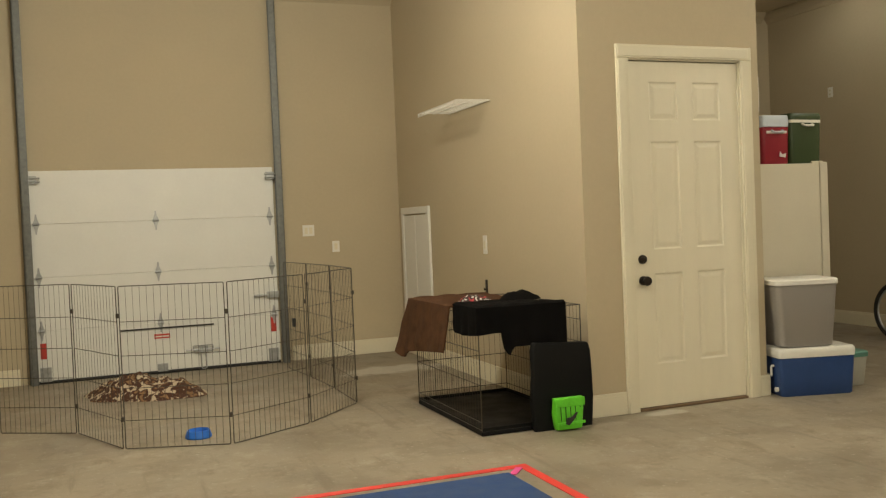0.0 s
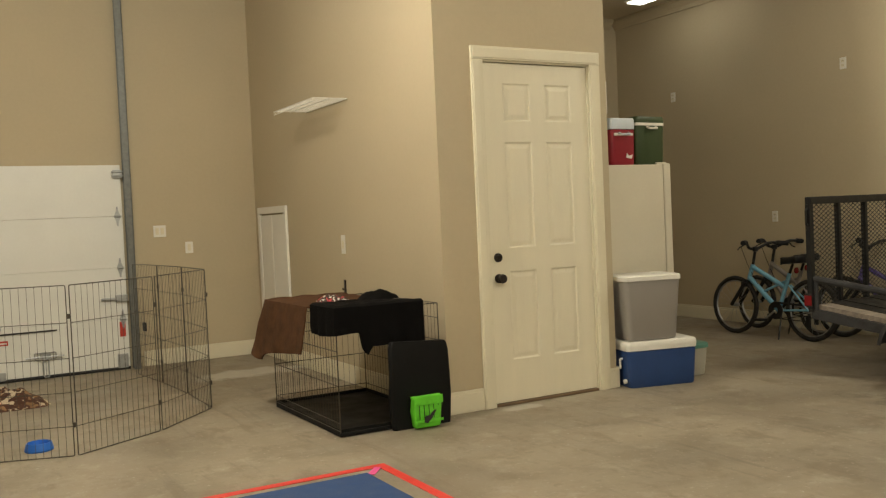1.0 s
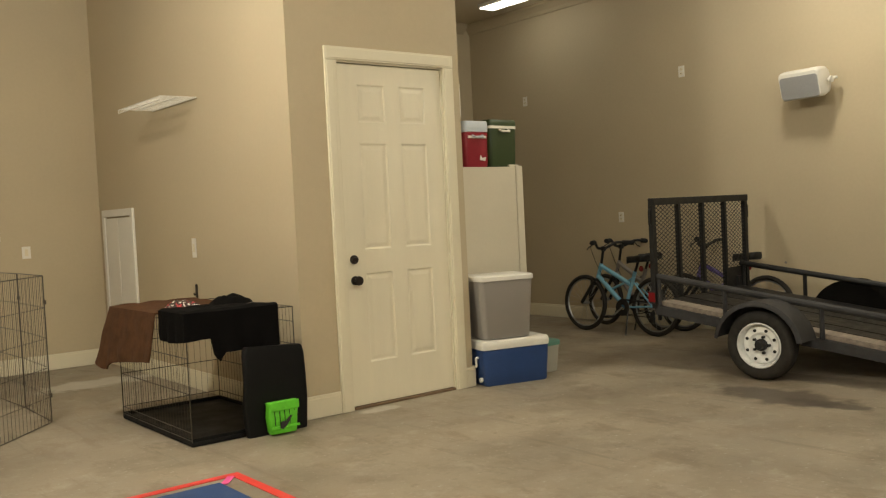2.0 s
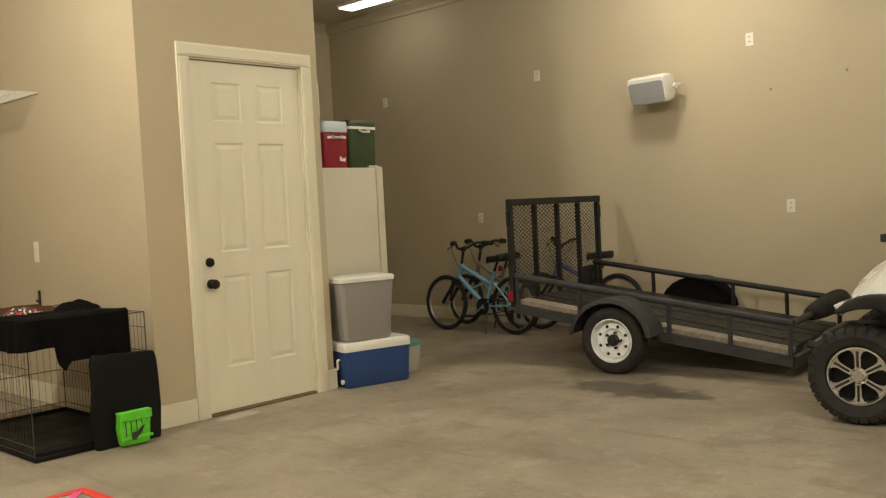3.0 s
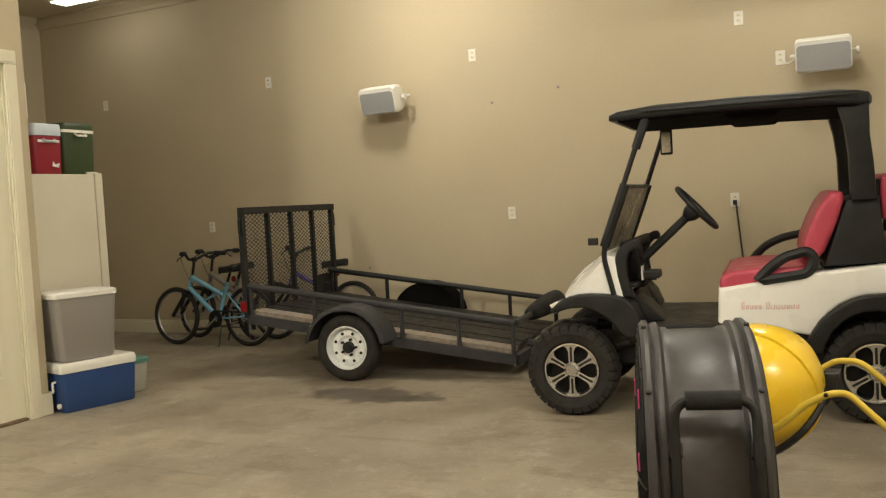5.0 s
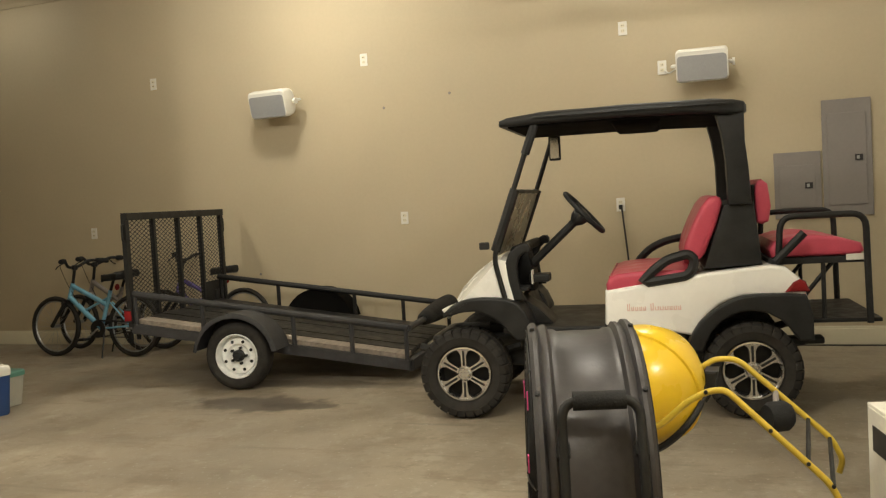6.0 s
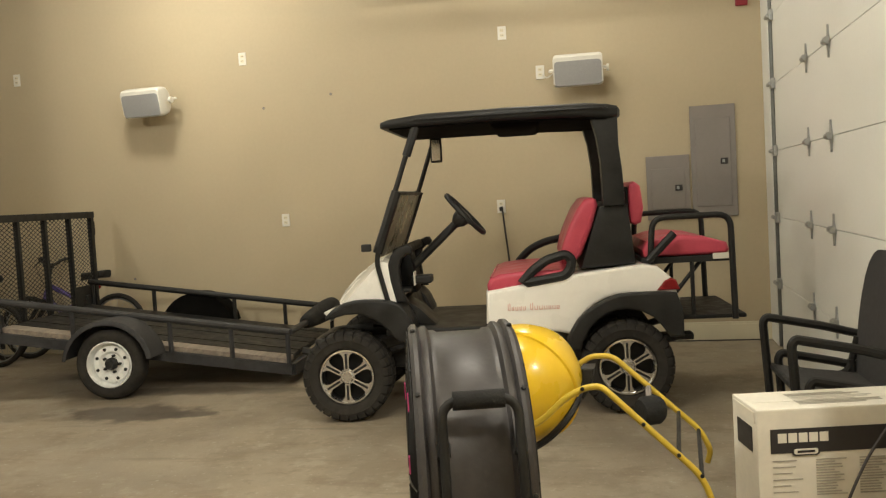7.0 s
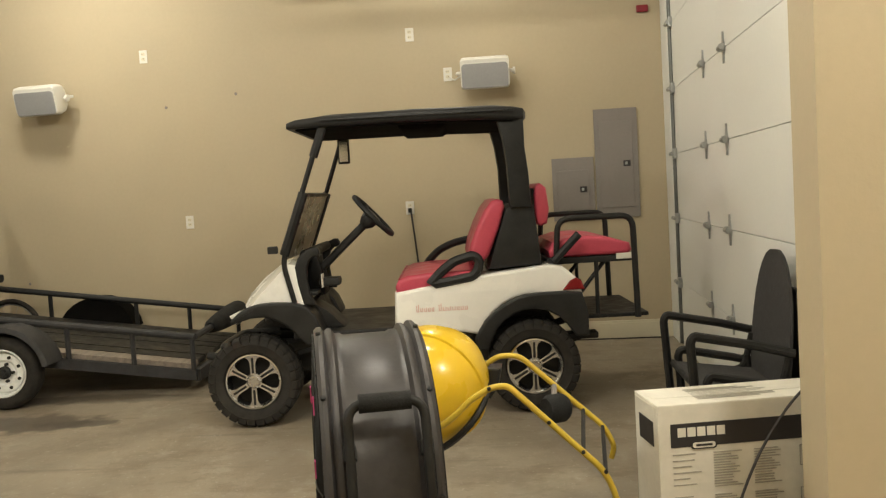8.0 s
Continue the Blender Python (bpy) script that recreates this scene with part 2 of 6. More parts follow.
M["paleblue"] = mat("pale_blue_lid_plastic", (0.52, 0.57, 0.62), 0.4, var=0.08)
M["almond"] = mat("almond_enamel", (0.60, 0.555, 0.44), 0.4, var=0.06, scale=2.5)
M["greenplastic"] = mat("green_cooler_plastic", (0.034, 0.055, 0.019), 0.45, var=0.12)
M["bin"] = mat("cloudy_grey_plastic", (0.46, 0.43, 0.40), 0.3, var=0.02, scale=2, trans=0.4, rvar=0.02)
M["clear"] = mat("cloudy_clear_plastic", (0.55, 0.55, 0.48), 0.4, var=0.08, trans=0.45)
M["teal"] = mat("teal_lid_plastic", (0.10, 0.24, 0.19), 0.45, var=0.1)
M["towel"] = mat("brown_terry_cloth", (0.085, 0.042, 0.022), 0.95, var=0.35, scale=14, bump=0.8, bscale=180, spec=0.1)
M["blackcloth"] = mat("black_fleece", (0.005, 0.0045, 0.0045), 0.95, var=0.4, scale=14, bump=0.6, bscale=150, spec=0.08)
M["blackmatte"] = mat("dull_black_plastic", (0.006, 0.006, 0.006), 0.6, var=0.3, spec=0.2)
M["contents"] = mat("grey_pellets", (0.24, 0.21, 0.19), 0.9, var=0.12, scale=9, bump=0.2)
M["lime"] = mat("lime_green_nylon", (0.13, 0.60, 0.03), 0.5, var=0.2, scale=14, bump=0.3)
M["card"] = mat("off_white_carton", (0.74, 0.705, 0.62), 0.7, var=0.12, scale=7, bump=0.1)
M["ink"] = mat("black_print", (0.03, 0.026, 0.026), 0.6, var=0.15)
M["greyink"] = mat("grey_print", (0.40, 0.375, 0.32), 0.7, var=0.2, scale=60)
M["pinkprint"] = mat("faded_pink_print", (0.74, 0.47, 0.42), 0.5, var=0.2, scale=60)
M["redprint"] = mat("red_warning_label", (0.50, 0.045, 0.03), 0.5, var=0.2, scale=60)
M["bluepaint"] = mat("light_blue_bike_paint", (0.19, 0.43, 0.60), 0.3, var=0.1, coat=0.4)
M["purple"] = mat("purple_bike_paint", (0.12, 0.09, 0.28), 0.3, var=0.1, coat=0.4)
M["bluemat"] = mat("blue_foam_mat", (0.025, 0.06, 0.17), 0.75, var=0.12, scale=10, bump=0.25, bscale=220)
M["tape"] = mat("red_floor_tape", (0.75, 0.06, 0.05), 0.45, var=0.12, scale=12)
M["pinktape"] = mat("pink_floor_tape", (0.80, 0.10, 0.35), 0.45, var=0.1)
M["grille"] = mat("grey_speaker_mesh", (0.36, 0.36, 0.36), 0.55, 0.3, var=0.1, scale=90)
M["drum"] = mat("black_fan_drum_paint", (0.064, 0.060, 0.061), 0.48, 0.5, var=0.3, scale=7, bump=0.12)
M["foam"] = mat("black_foam_grip", (0.012, 0.012, 0.012), 0.9, var=0.2, bump=0.6, bscale=160)
M["tint"] = mat("dusty_tinted_acrylic", (0.30, 0.27, 0.20), 0.3, var=0.2, trans=0.7)
M["bowl"] = mat("blue_bowl_plastic", (0.02, 0.14, 0.55), 0.35, var=0.1)
M["dirt"] = mat("wood_threshold", (0.16, 0.10, 0.055), 0.7, var=0.3, scale=12)
M["sling"] = mat("charcoal_sling_weave", (0.035, 0.033, 0.033), 0.8, var=0.25, scale=40, bump=0.4, bscale=200)
M["penwire"] = mat("black_enamel_wire", (0.075, 0.065, 0.052), 0.45, 0.3, var=0.3)


def printed(name, base, spots, size):
    """Soft cloth with a print of two spot colours."""
    m = mat(name, base, 0.95, var=0.4, scale=8, bump=0.7, bscale=120)
    nt = m.node_tree
    b = nt.nodes["Principled BSDF"]
    src = b.inputs["Base Color"].links[0].from_socket
    v = nt.nodes.new("ShaderNodeTexVoronoi")
    v.inputs["Scale"].default_value = size
    wob = nt.nodes.new("ShaderNodeTexNoise")
    wob.inputs["Scale"].default_value, wob.inputs["Detail"].default_value = size * 0.8, 4
    bend = nt.nodes.new("ShaderNodeVectorMath")
    bend.operation = "MULTIPLY_ADD"
    bend.inputs[1].default_value = (3.2 / size,) * 3
    nt.links.new(nt.nodes["Texture Coordinate"].outputs["Object"], wob.inputs["Vector"])
    nt.links.new(wob.outputs["Color"], bend.inputs[0])
    nt.links.new(nt.nodes["Texture Coordinate"].outputs["Object"], bend.inputs[2])
    nt.links.new(bend.outputs[0], v.inputs["Vector"])
    for lo, hi, col in spots:
        r = nt.nodes.new("ShaderNodeMapRange")
        r.inputs[1].default_value, r.inputs[2].default_value = lo, hi
        nt.links.new(v.outputs["Distance"], r.inputs[0])
        mx = nt.nodes.new("ShaderNodeMix")
        mx.data_type = "RGBA"
        mx.inputs[7].default_value = (*col, 1)
        nt.links.new(r.outputs[0], mx.inputs[0])
        nt.links.new(src, mx.inputs[6])
        src = mx.outputs[2]
    nt.links.new(src, b.inputs["Base Color"])
    return m


M["plush"] = printed("printed_plush", (0.26, 0.15, 0.075), ((0.28, 0.36, (0.07, 0.03, 0.018)), (0.60, 0.68, (0.52, 0.43, 0.31))), 12)
M["print"] = printed("printed_cotton", (0.66, 0.62, 0.56), ((0.30, 0.36, (0.05, 0.03, 0.025)), (0.74, 0.80, (0.50, 0.06, 0.07))), 30)
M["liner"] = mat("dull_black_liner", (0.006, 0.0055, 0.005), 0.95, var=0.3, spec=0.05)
glow = bpy.data.materials.new("lit_lamp_lens")
glow.use_nodes = True
glow.node_tree.nodes["Principled BSDF"].inputs["Emission Color"].default_value = (*LAMP, 1)
glow.node_tree.nodes["Principled BSDF"].inputs["Emission Strength"].default_value = 4
M["glow"] = glow


# ---- trim: baseboards, crown ----
def strip(name, boxes, material="trim", label="cream painted wooden trim", category="trim", bev=0.004):
    bm = bmesh.new()
    for b in boxes:
        b_box(*b, bev=bev, seg=1, bm=bm)
    return tagged(part(name, bm, material), label, category, kind="structure")


BH, BT = 0.155, 0.018


def board(name, x0, y0, x1, y1):
    """A baseboard with a thin stepped cap, between two plan corners."""
    bm = b_box(x0, y0, 0, x1, y1, BH - 0.02, bev=0.003, seg=1)
    dx, dy = (0.006, 0) if abs(x1 - x0) < abs(y1 - y0) else (0, 0.006)
    b_box(x0 + dx * 0.5, y0 + dy * 0.5, BH - 0.021, x1 - dx * 0.5, y1 - dy * 0.5, BH, bev=0.004, seg=2, bm=bm)
    return tagged(part(name, bm, "trim"), "cream painted wooden baseboard", "baseboard", kind="structure")


board("baseboard_east", XE - BT, YS + 0.01, XE - 0.001, YN - 0.02)
board("baseboard_north", 1.86, YN - BT, XC - 0.02, YN - 0.001)
board("baseboard_north_west", XW, YN - BT, -0.76, YN - 0.001)
board("baseboard_closet_side", XC - BT, YD + 0.001, XC - 0.001, YN - 0.02)
board("baseboard_closet_front", XC - BT, YD - BT, DX0 - 0.112, YD - 0.001)
board("baseboard_closet_front_east", DX1 + 0.112, YD - BT, XB + BT, YD - 0.001)
board("baseboard_closet_east", XB + 0.001, YD + 0.001, XB + BT, YN - 0.02)
bmc = b_prism([(XE - 0.10, CEIL - 0.001), (XE - 0.001, CEIL - 0.001), (XE - 0.001, CEIL - 0.13), (XE - 0.02, CEIL - 0.13), (XE - 0.035, CEIL - 0.09), (XE - 0.075, CEIL - 0.05), (XE - 0.10, CEIL - 0.03)], YS, YN, "Y")
tagged(part("crown_east", bmc, "wall"), "tan painted crown moulding", "trim", kind="structure")
bmc = b_prism([(YN - 0.10, CEIL - 0.001), (YN - 0.001, CEIL - 0.001), (YN - 0.001, CEIL - 0.13), (YN - 0.035, CEIL - 0.09), (YN - 0.075, CEIL - 0.05)], XW, XE - 0.1, "X")
tagged(part("crown_north", bmc, "wall"), "tan painted crown moulding", "trim", kind="structure")


# ---- the six-panel door ----
def panel_door():
    d = tagged(thing("door_1", pose(DX0, YD + 0.012, 0.022), "closed cream six-panel door in a cream frame", "door"), kind="structure")
    W, Hh = DX1 - DX0, DZ - 0.03
    cols = ((0.165, 0.40), (0.53, 0.765))
    rows = ((0.30, 0.94), (1.11, 1.87), (2.02, 2.29))
    bm = bmesh.new()
    xs = sorted({0, W, *[v for c in cols for v in c]})
    zs = sorted({0, Hh, *[v for r in rows for v in r]})
    for x0, x1 in zip(xs, xs[1:]):
        for z0, z1 in zip(zs, zs[1:]):
            hole = any(abs(c[0] - x0) < 1e-6 for c in cols) and any(abs(r[0] - z0) < 1e-6 for r in rows)
            if not hole:
                b_box(x0, 0, z0, x1, 0.04, z1, bm=bm)
    bmesh.ops.remove_doubles(bm, verts=bm.verts, dist=1e-5)
    part("slab", bm, "doorpaint", d)
    for c in cols:
        for r in rows:
            rings = []
            for ins, dep in ((0.0, 0.03), (0.0, 0.001), (0.010, 0.008), (0.02, 0.008), (0.045, 0.003)):
                rings.append([(c[0] + ins, dep, r[0] + ins), (c[1] - ins, dep, r[0] + ins), (c[1] - ins, dep, r[1] - ins), (c[0] + ins, dep, r[1] - ins)])
            bm = b_loft(rings)
            part("panel", bm, "doorpaint", d)
    for z, r, nm in ((0.895, 0.034, "knob"), (1.045, 0.026, "deadbolt")):
        prof = [(0, -0.001), (0.033, -0.001), (0.033, -0.009), (0.014, -0.013), (0.012, -0.035), (r * 0.8, -0.042), (r, -0.055), (r * 0.9, -0.066), (0, -0.07)] if nm == "knob" else [(0, -0.001), (0.033, -0.001), (0.031, -0.014), (0.018, -0.017), (0.016, -0.024), (0, -0.025)]
        part(nm, b_lathe(prof, 24, axis="Y", m=Matrix.Translation((0.066, 0, z))), "darkmetal", d, "dark bronze metal", True)
    for z in (0.22, 0.96, 1.55, 2.2):
        part("hinge", b_tube([(W + 0.004, -0.006, z - 0.05), (W + 0.004, -0.006, z + 0.05)], 0.008, 8), "trim", d)
    f = tagged(thing("door_frame", pose(0, 0, 0), "cream painted wooden door casing", "door frame"), kind="structure")
    cw = 0.095
    for a in ((DX0 - 0.015 - cw, YD - 0.022, 0, DX0 - 0.012, YD - 0.002, DZ + 0.01), (DX1 + 0.012, YD - 0.022, 0, DX1 + 0.015 + cw, YD - 0.002, DZ + 0.01), (DX0 - 0.015 - cw, YD - 0.024, DZ + 0.01, DX1 + 0.015 + cw, YD - 0.002, DZ + 0.105)):
        bm = b_box(*a, bev=0.005, seg=2)
        b_box(a[0] + 0.012, a[1] - 0.005, a[2] + (0.012 if a[2] > 1 else 0), a[3] - 0.03, a[4] - 0.002, a[5] - 0.012, bev=0.004, seg=2, bm=bm)
        part("casing", bm, "trim", f)
    for a in ((DX0 - 0.02, YD - 0.002, 0, DX0 - 0.003, YD + 0.12, DZ + 0.01), (DX1 + 0.003, YD - 0.002, 0, DX1 + 0.02, YD + 0.12, DZ + 0.01), (DX0 - 0.02, YD - 0.002, DZ, DX1 + 0.02, YD + 0.12, DZ + 0.02)):
        part("jamb", b_box(*a), "trim", f)
    part("threshold", b_box(DX0, YD - 0.015, 0, DX1, YD + 0.11, 0.018, bev=0.005), "dirt", f, "worn brown wooden threshold")


panel_door()


# ---- sectional doors ----
def butterfly(parent, x, z, s=1.0, d=1):
    bm = b_prism([(x - 0.032 * s, z), (x - 0.012 * s, z - 0.05 * s), (x - 0.006 * s, z - 0.095 * s), (x + 0.006 * s, z - 0.095 * s), (x + 0.012 * s, z - 0.05 * s), (x + 0.032 * s, z),
                  (x + 0.012 * s, z + 0.05 * s), (x + 0.006 * s, z + 0.095 * s), (x - 0.006 * s, z + 0.095 * s), (x - 0.012 * s, z + 0.05 * s)], -0.004 * d, -0.012 * d, "Y")
    b_tube([(x - 0.03 * s, -0.018 * d, z), (x + 0.03 * s, -0.018 * d, z)], 0.011 * s, 8, bm)
    part("hinge", bm, "galv", parent, "galvanised steel hinge")


def bracket(parent, x, z, d=1):
    bm = b_box(x - 0.045, -0.03, z - 0.04, x + 0.045, -0.004, z + 0.04, bev=0.006)
    for k in (-0.018, 0.018):
        b_tube([(x - 0.06, -0.035, z + k), (x + 0.075, -0.035, z + k)], 0.008, 8, bm)
    part("roller_bracket", bm, "galv", parent, "galvanised steel bracket")


def far_door():
    x0, x1, h = -0.6, 1.715, 0.509
    d = tagged(thing("garage_door_1", pose(0, YN - 0.06, 0), "closed white four-section steel overhead door", "garage door"), kind="structure")
    for i in range(4):
        part("section", b_box(x0, 0, i * h + (0.03 if i == 0 else 0.0015), x1, 0.045, i * h + h - 0.0005, bev=0.003), "sectional", d)
    for i in (1, 2, 3):
        butterfly(d, (x0 + x1) / 2 - 0.02, i * h)
        butterfly(d, x0 + 0.05, i * h)
        butterfly(d, x1 - 0.05, i * h)
    bracket(d, x0 + 0.03, 4 * h - 0.09)
    bracket(d, x1 - 0.03, 4 * h - 0.09)
    for x in (x0 + 0.07, (x0 + x1) / 2 - 0.02, x1 - 0.07):
        part("bottom_bracket", b_box(x - 0.05, -0.012, 0.02, x + 0.05, -0.001, 0.16 if abs(x - 0.55) > 0.2 else 0.1, bev=0.004), "galv", d)
    part("bottom_seal", b_box(x0, -0.01, 0.0, x1, 0.04, 0.03, bev=0.01), "black", d)
    bm = b_tube([(0.85, -0.03, 0.27), (1.19, -0.03, 0.27)], 0.007, 8)
    b_tube(rounded([(0.93, -0.03, 0.31), (1.12, -0.03, 0.31), (1.12, -0.03, 0.25), (0.93, -0.03, 0.25), (0.93, -0.03, 0.31)], 0.02), 0.006, 6, bm)
    b_tube(rounded([(1.0, -0.035, 0.3), (1.0, -0.05, 0.08), (1.05, -0.05, 0.08), (1.05, -0.035, 0.3)], 0.02), 0.006, 6, bm)
    b_box(0.98, -0.034, 0.24, 1.07, -0.001, 0.31, bm=bm)
    bmesh.ops.translate(bm, verts=bm.verts, vec=(-0.09, 0, -0.06))
    part("lock_handle", bm, "galv", d, "steel slide lock with a pull handle")
    part("stiffener", b_box(0.15, -0.014, 0.448, 1.05, -0.001, 0.462), "ink", d)
    bm = b_box(1.47, -0.03, 0.70, 1.62, -0.002, 0.725, bev=0.006)
    b_box(1.60, -0.04, 0.68, 1.72, -0.002, 0.75, bev=0.008, bm=bm)
    part("latch", bm, "galv", d)
    for a in ((0.47, 0.35, 0.62, 0.395), (x0 + 0.03, 0.24, x0 + 0.085, 0.39), (x1 - 0.085, 0.33, x1 - 0.03, 0.48)):
        bm = b_box(a[0], -0.003, a[1], a[2], -0.001, a[3])
        part("warning_label", bm, "redprint", d, "red and white warning label")
        if a[2] - a[0] > 0.1:
            part("warning_label", b_box(a[0] + 0.01, -0.005, a[1] + 0.014, a[2] - 0.01, -0.003, a[1] + 0.028), "card", d, "white print line")
    for n, x in enumerate((x0 - 0.025, x1 + 0.05)):
        t = tagged(thing("door_track", pose(x, YN - 0.09, 0), "galvanised vertical overhead door track", "door track", "tracks of the far door"), kind="structure")
        bm = bmesh.new()
        s = 1 if n else -1
        b_box(-0.03, 0.02, 0, 0.03, 0.024, CEIL - 0.002, bm=bm)
        b_box(s * 0.03 - 0.002, -0.045, 0, s * 0.03 + 0.002, 0.023, CEIL - 0.002, bm=bm)
        b_box(-0.03, -0.045, 0, 0.03, -0.041, CEIL - 0.002, bm=bm)
        b_tube([(0, -0.012, 0.02), (0, -0.012, CEIL - 0.003)], 0.026, 10, bm)
        part("rail", bm, "track", t)
        part("angle", b_box(s * 0.032, 0.025, 0, s * 0.05, 0.088, CEIL - 0.004), "track", t)
        for z in (0.6, 1.35, 2.45, 3.15):
            part("bracket", b_box(s * 0.03, -0.02, z - 0.03, s * 0.036, 0.088, z + 0.03), "track", t)


far_door()


def near_door():
    x0, x1, h = 3.42, 7.72, 0.522
    d = tagged(thing("garage_door_2", pose(0, YS, 0), "closed white sectional overhead door with steel hinges", "garage door"), kind="structure")
    for i in range(6):
        part("section", b_box(x0, -0.05, i * h + 0.0015, x1, 0, i * h + h - 0.0015, bev=0.004), "sectional", d)
    for i in range(1, 6):
        for x in (6.26, 5.565):
            part_m = bmesh.new()
            z = i * h
            b_prism([(x - 0.035, z), (x - 0.012, z - 0.04), (x - 0.006, z - 0.09), (x + 0.006, z - 0.09), (x + 0.012, z - 0.04), (x + 0.035, z), (x + 0.012, z + 0.04), (x + 0.006, z + 0.09), (x - 0.006, z + 0.09), (x - 0.012, z + 0.04)], 0.002, 0.012, "Y", bm=part_m)
            b_tube([(x - 0.045, 0.024, z), (x + 0.045, 0.024, z)], 0.016, 8, part_m)
            b_box(x - 0.03, 0.002, z - 0.02, x + 0.03, 0.03, z + 0.02, bm=part_m)
            part("hinge", part_m, "galv", d, "galvanised steel hinge")
        bm = b_box(x1 - 0.09, 0.002, i * h - 0.04, x1, 0.03, i * h + 0.04, bev=0.005)
        b_tube([(x1 - 0.06, 0.035, i * h), (x1 + 0.07, 0.035, i * h)], 0.016, 8, bm)
        part("roller_bracket", bm, "galv", d)
    t = tagged(thing("door_track", pose(x1 + 0.06, YS - 0.02, 0), "galvanised vertical overhead door track", "door track"), kind="structure")
    ht = 3.12
    bm = b_box(-0.03, -0.02, 0, 0.03, -0.016, ht - 0.3)
    b_box(0.026, -0.02, 0, 0.03, 0.035, ht - 0.3, bm=bm)
    b_tube([(0.0, 0.02, 0.02), (0.0, 0.02, ht - 0.3)], 0.018, 8, bm)
    part("rail", bm, "track", t)
    bend = [(0, 0.02 + 0.3 * (1 - math.cos(a)), ht - 0.3 + 0.3 * math.sin(a)) for a in (0, 0.4, 0.8, 1.2, math.pi / 2)]
    part("level_rail", b_tube(bend + [(0, 3.35, ht + 0.05)], 0.028, 8), "track", t)
    for y in (1.4, 3.3):
        part("hanger", b_tube([(0, y, ht), (0, y, CEIL - 0.001)], 0.012, 6), "track", t)
    strip("door_jamb", [(x1 + 0.1, YS + 0.001, 0, XE - 0.001, YS + 0.022, CEIL - 0.002)], "sectional", "white painted jamb boards beside the overhead door", "trim")
    part("door_backing", b_box(3.34, YS - 0.16, 0, 7.95, YS - 0.12, 3.2), "sectional", None)
    tagged(bpy.data.objects["door_backing"], "plain white outer skin behind the overhead door", "garage door", kind="structure")


near_door()


# ---- lamps ----
def fixture(x, y, watts):
    # the added fill lamps get the same housing as the ceiling lights
    e = thing("ceiling_or_fill_light", pose(x, y, CEIL), "lit white ceiling light or added fill with a frosted lens", "ceiling light", "ceiling lights")
    w, l = (0.13, 0.62)
    part("housing", b_box(-w, -l, -0.045, w, l, -0.001, bev=0.01), "white", e)
    part("lens", b_box(-w + 0.02, -l + 0.02, -0.06, w - 0.02, l - 0.02, -0.046, bev=0.005), "glow", e, "glowing frosted lens")
    lt = bpy.data.lights.new("ceiling_or_fill_lamp", "POINT")
    lt.shadow_soft_size, lt.energy, lt.color = 0.2, watts, LAMP
    lo = new("ceiling_or_fill_lamp", lt)
    lo.location = (x, y, CEIL - 0.24)


for x, y, watts in LAMPS:
    fixture(x, y, watts)


# ---- small wall fittings ----
def plate(x, y, z, face, label="white plastic outlet cover plate", w=0.075, h=0.118, kind="duplex", name="outlet"):
    """A cover plate; face: the direction that it looks in."""
    rz = {"-x": -90, "-y": 0, "+x": 90}[face]
    e = thing(name, pose(x, y, z, 0, 0, rz), label, "outlet" if name == "outlet" else "switch", "wall plates")
    part("cover", b_box(-w / 2, -0.008, -h / 2, w / 2, -0.001, h / 2, bev=0.003), "white", e)
    if kind == "duplex":
        for k in (-0.022, 0.022):
            bm = b_prism(rrect(0.034, 0.028, 0.008, 3, 0, k), -0.0085, -0.0115, "Y")
            part("socket", bm, "trim", e)
            part("slots", b_box(-0.008, -0.0125, k - 0.004, -0.005, -0.0117, k + 0.006, bm=b_box(0.005, -0.0125, k - 0.004, 0.008, -0.0117, k + 0.006)), "black", e)
    else:
        n = max(1, round(w / 0.075))
        for i in range(n):
            c = (i - (n - 1) / 2) * 0.05
            part("rocker", b_box(c - 0.016, -0.012, -0.033, c + 0.016, -0.0082, 0.033, bev=0.002), "trim", e)
    return e


for y, z in ((6.04, 2.755), (8.46, 2.74), (6.95, 1.22), (3.61, 2.755), (3.28, 1.22), (1.14, 2.765), (1.225, 1.24), (0.82, 2.395)):
    plate(XE, y, z, "-x")
plate(2.08, YN, 1.36, "-y", "white double switch plate on tan wall", 0.125, 0.118, "rocker", "light_switch")
plate(2.37, YN, 1.18, "-y", "white single switch plate on tan wall", 0.08, 0.118, "rocker", "light_switch")
plate(XC, 7.15, 1.18, "-x", "white single switch plate on tan wall", 0.08, 0.16, "rocker", "light_switch")
e = thing("coat_hook", pose(XC, 7.15, 0.82), "small dark metal wall hook", "hook")
part("plate", b_box(-0.012, -0.015, -0.06, -0.001, 0.015, 0.06, bev=0.003), "darkmetal", e)
part("peg", b_tube(rounded([(-0.012, 0, -0.02), (-0.025, 0, -0.03), (-0.03, 0, -0.01)], 0.01), 0.006, 8), "darkmetal", e)
# faint old fixing marks on the big wall
for y, z in ((3.43, 2.28), (2.76, 2.36), (4.9, 0.72)):
    e = tagged(part("wall_anchor", b_lathe([(0, -0.004), (0.012, -0.003), (0.014, -0.0005)], 10, axis="X", m=Matrix.Translation((XE, y, z))), "greysteel"), "small grey screw anchor stuck in tan wall", "anchor")


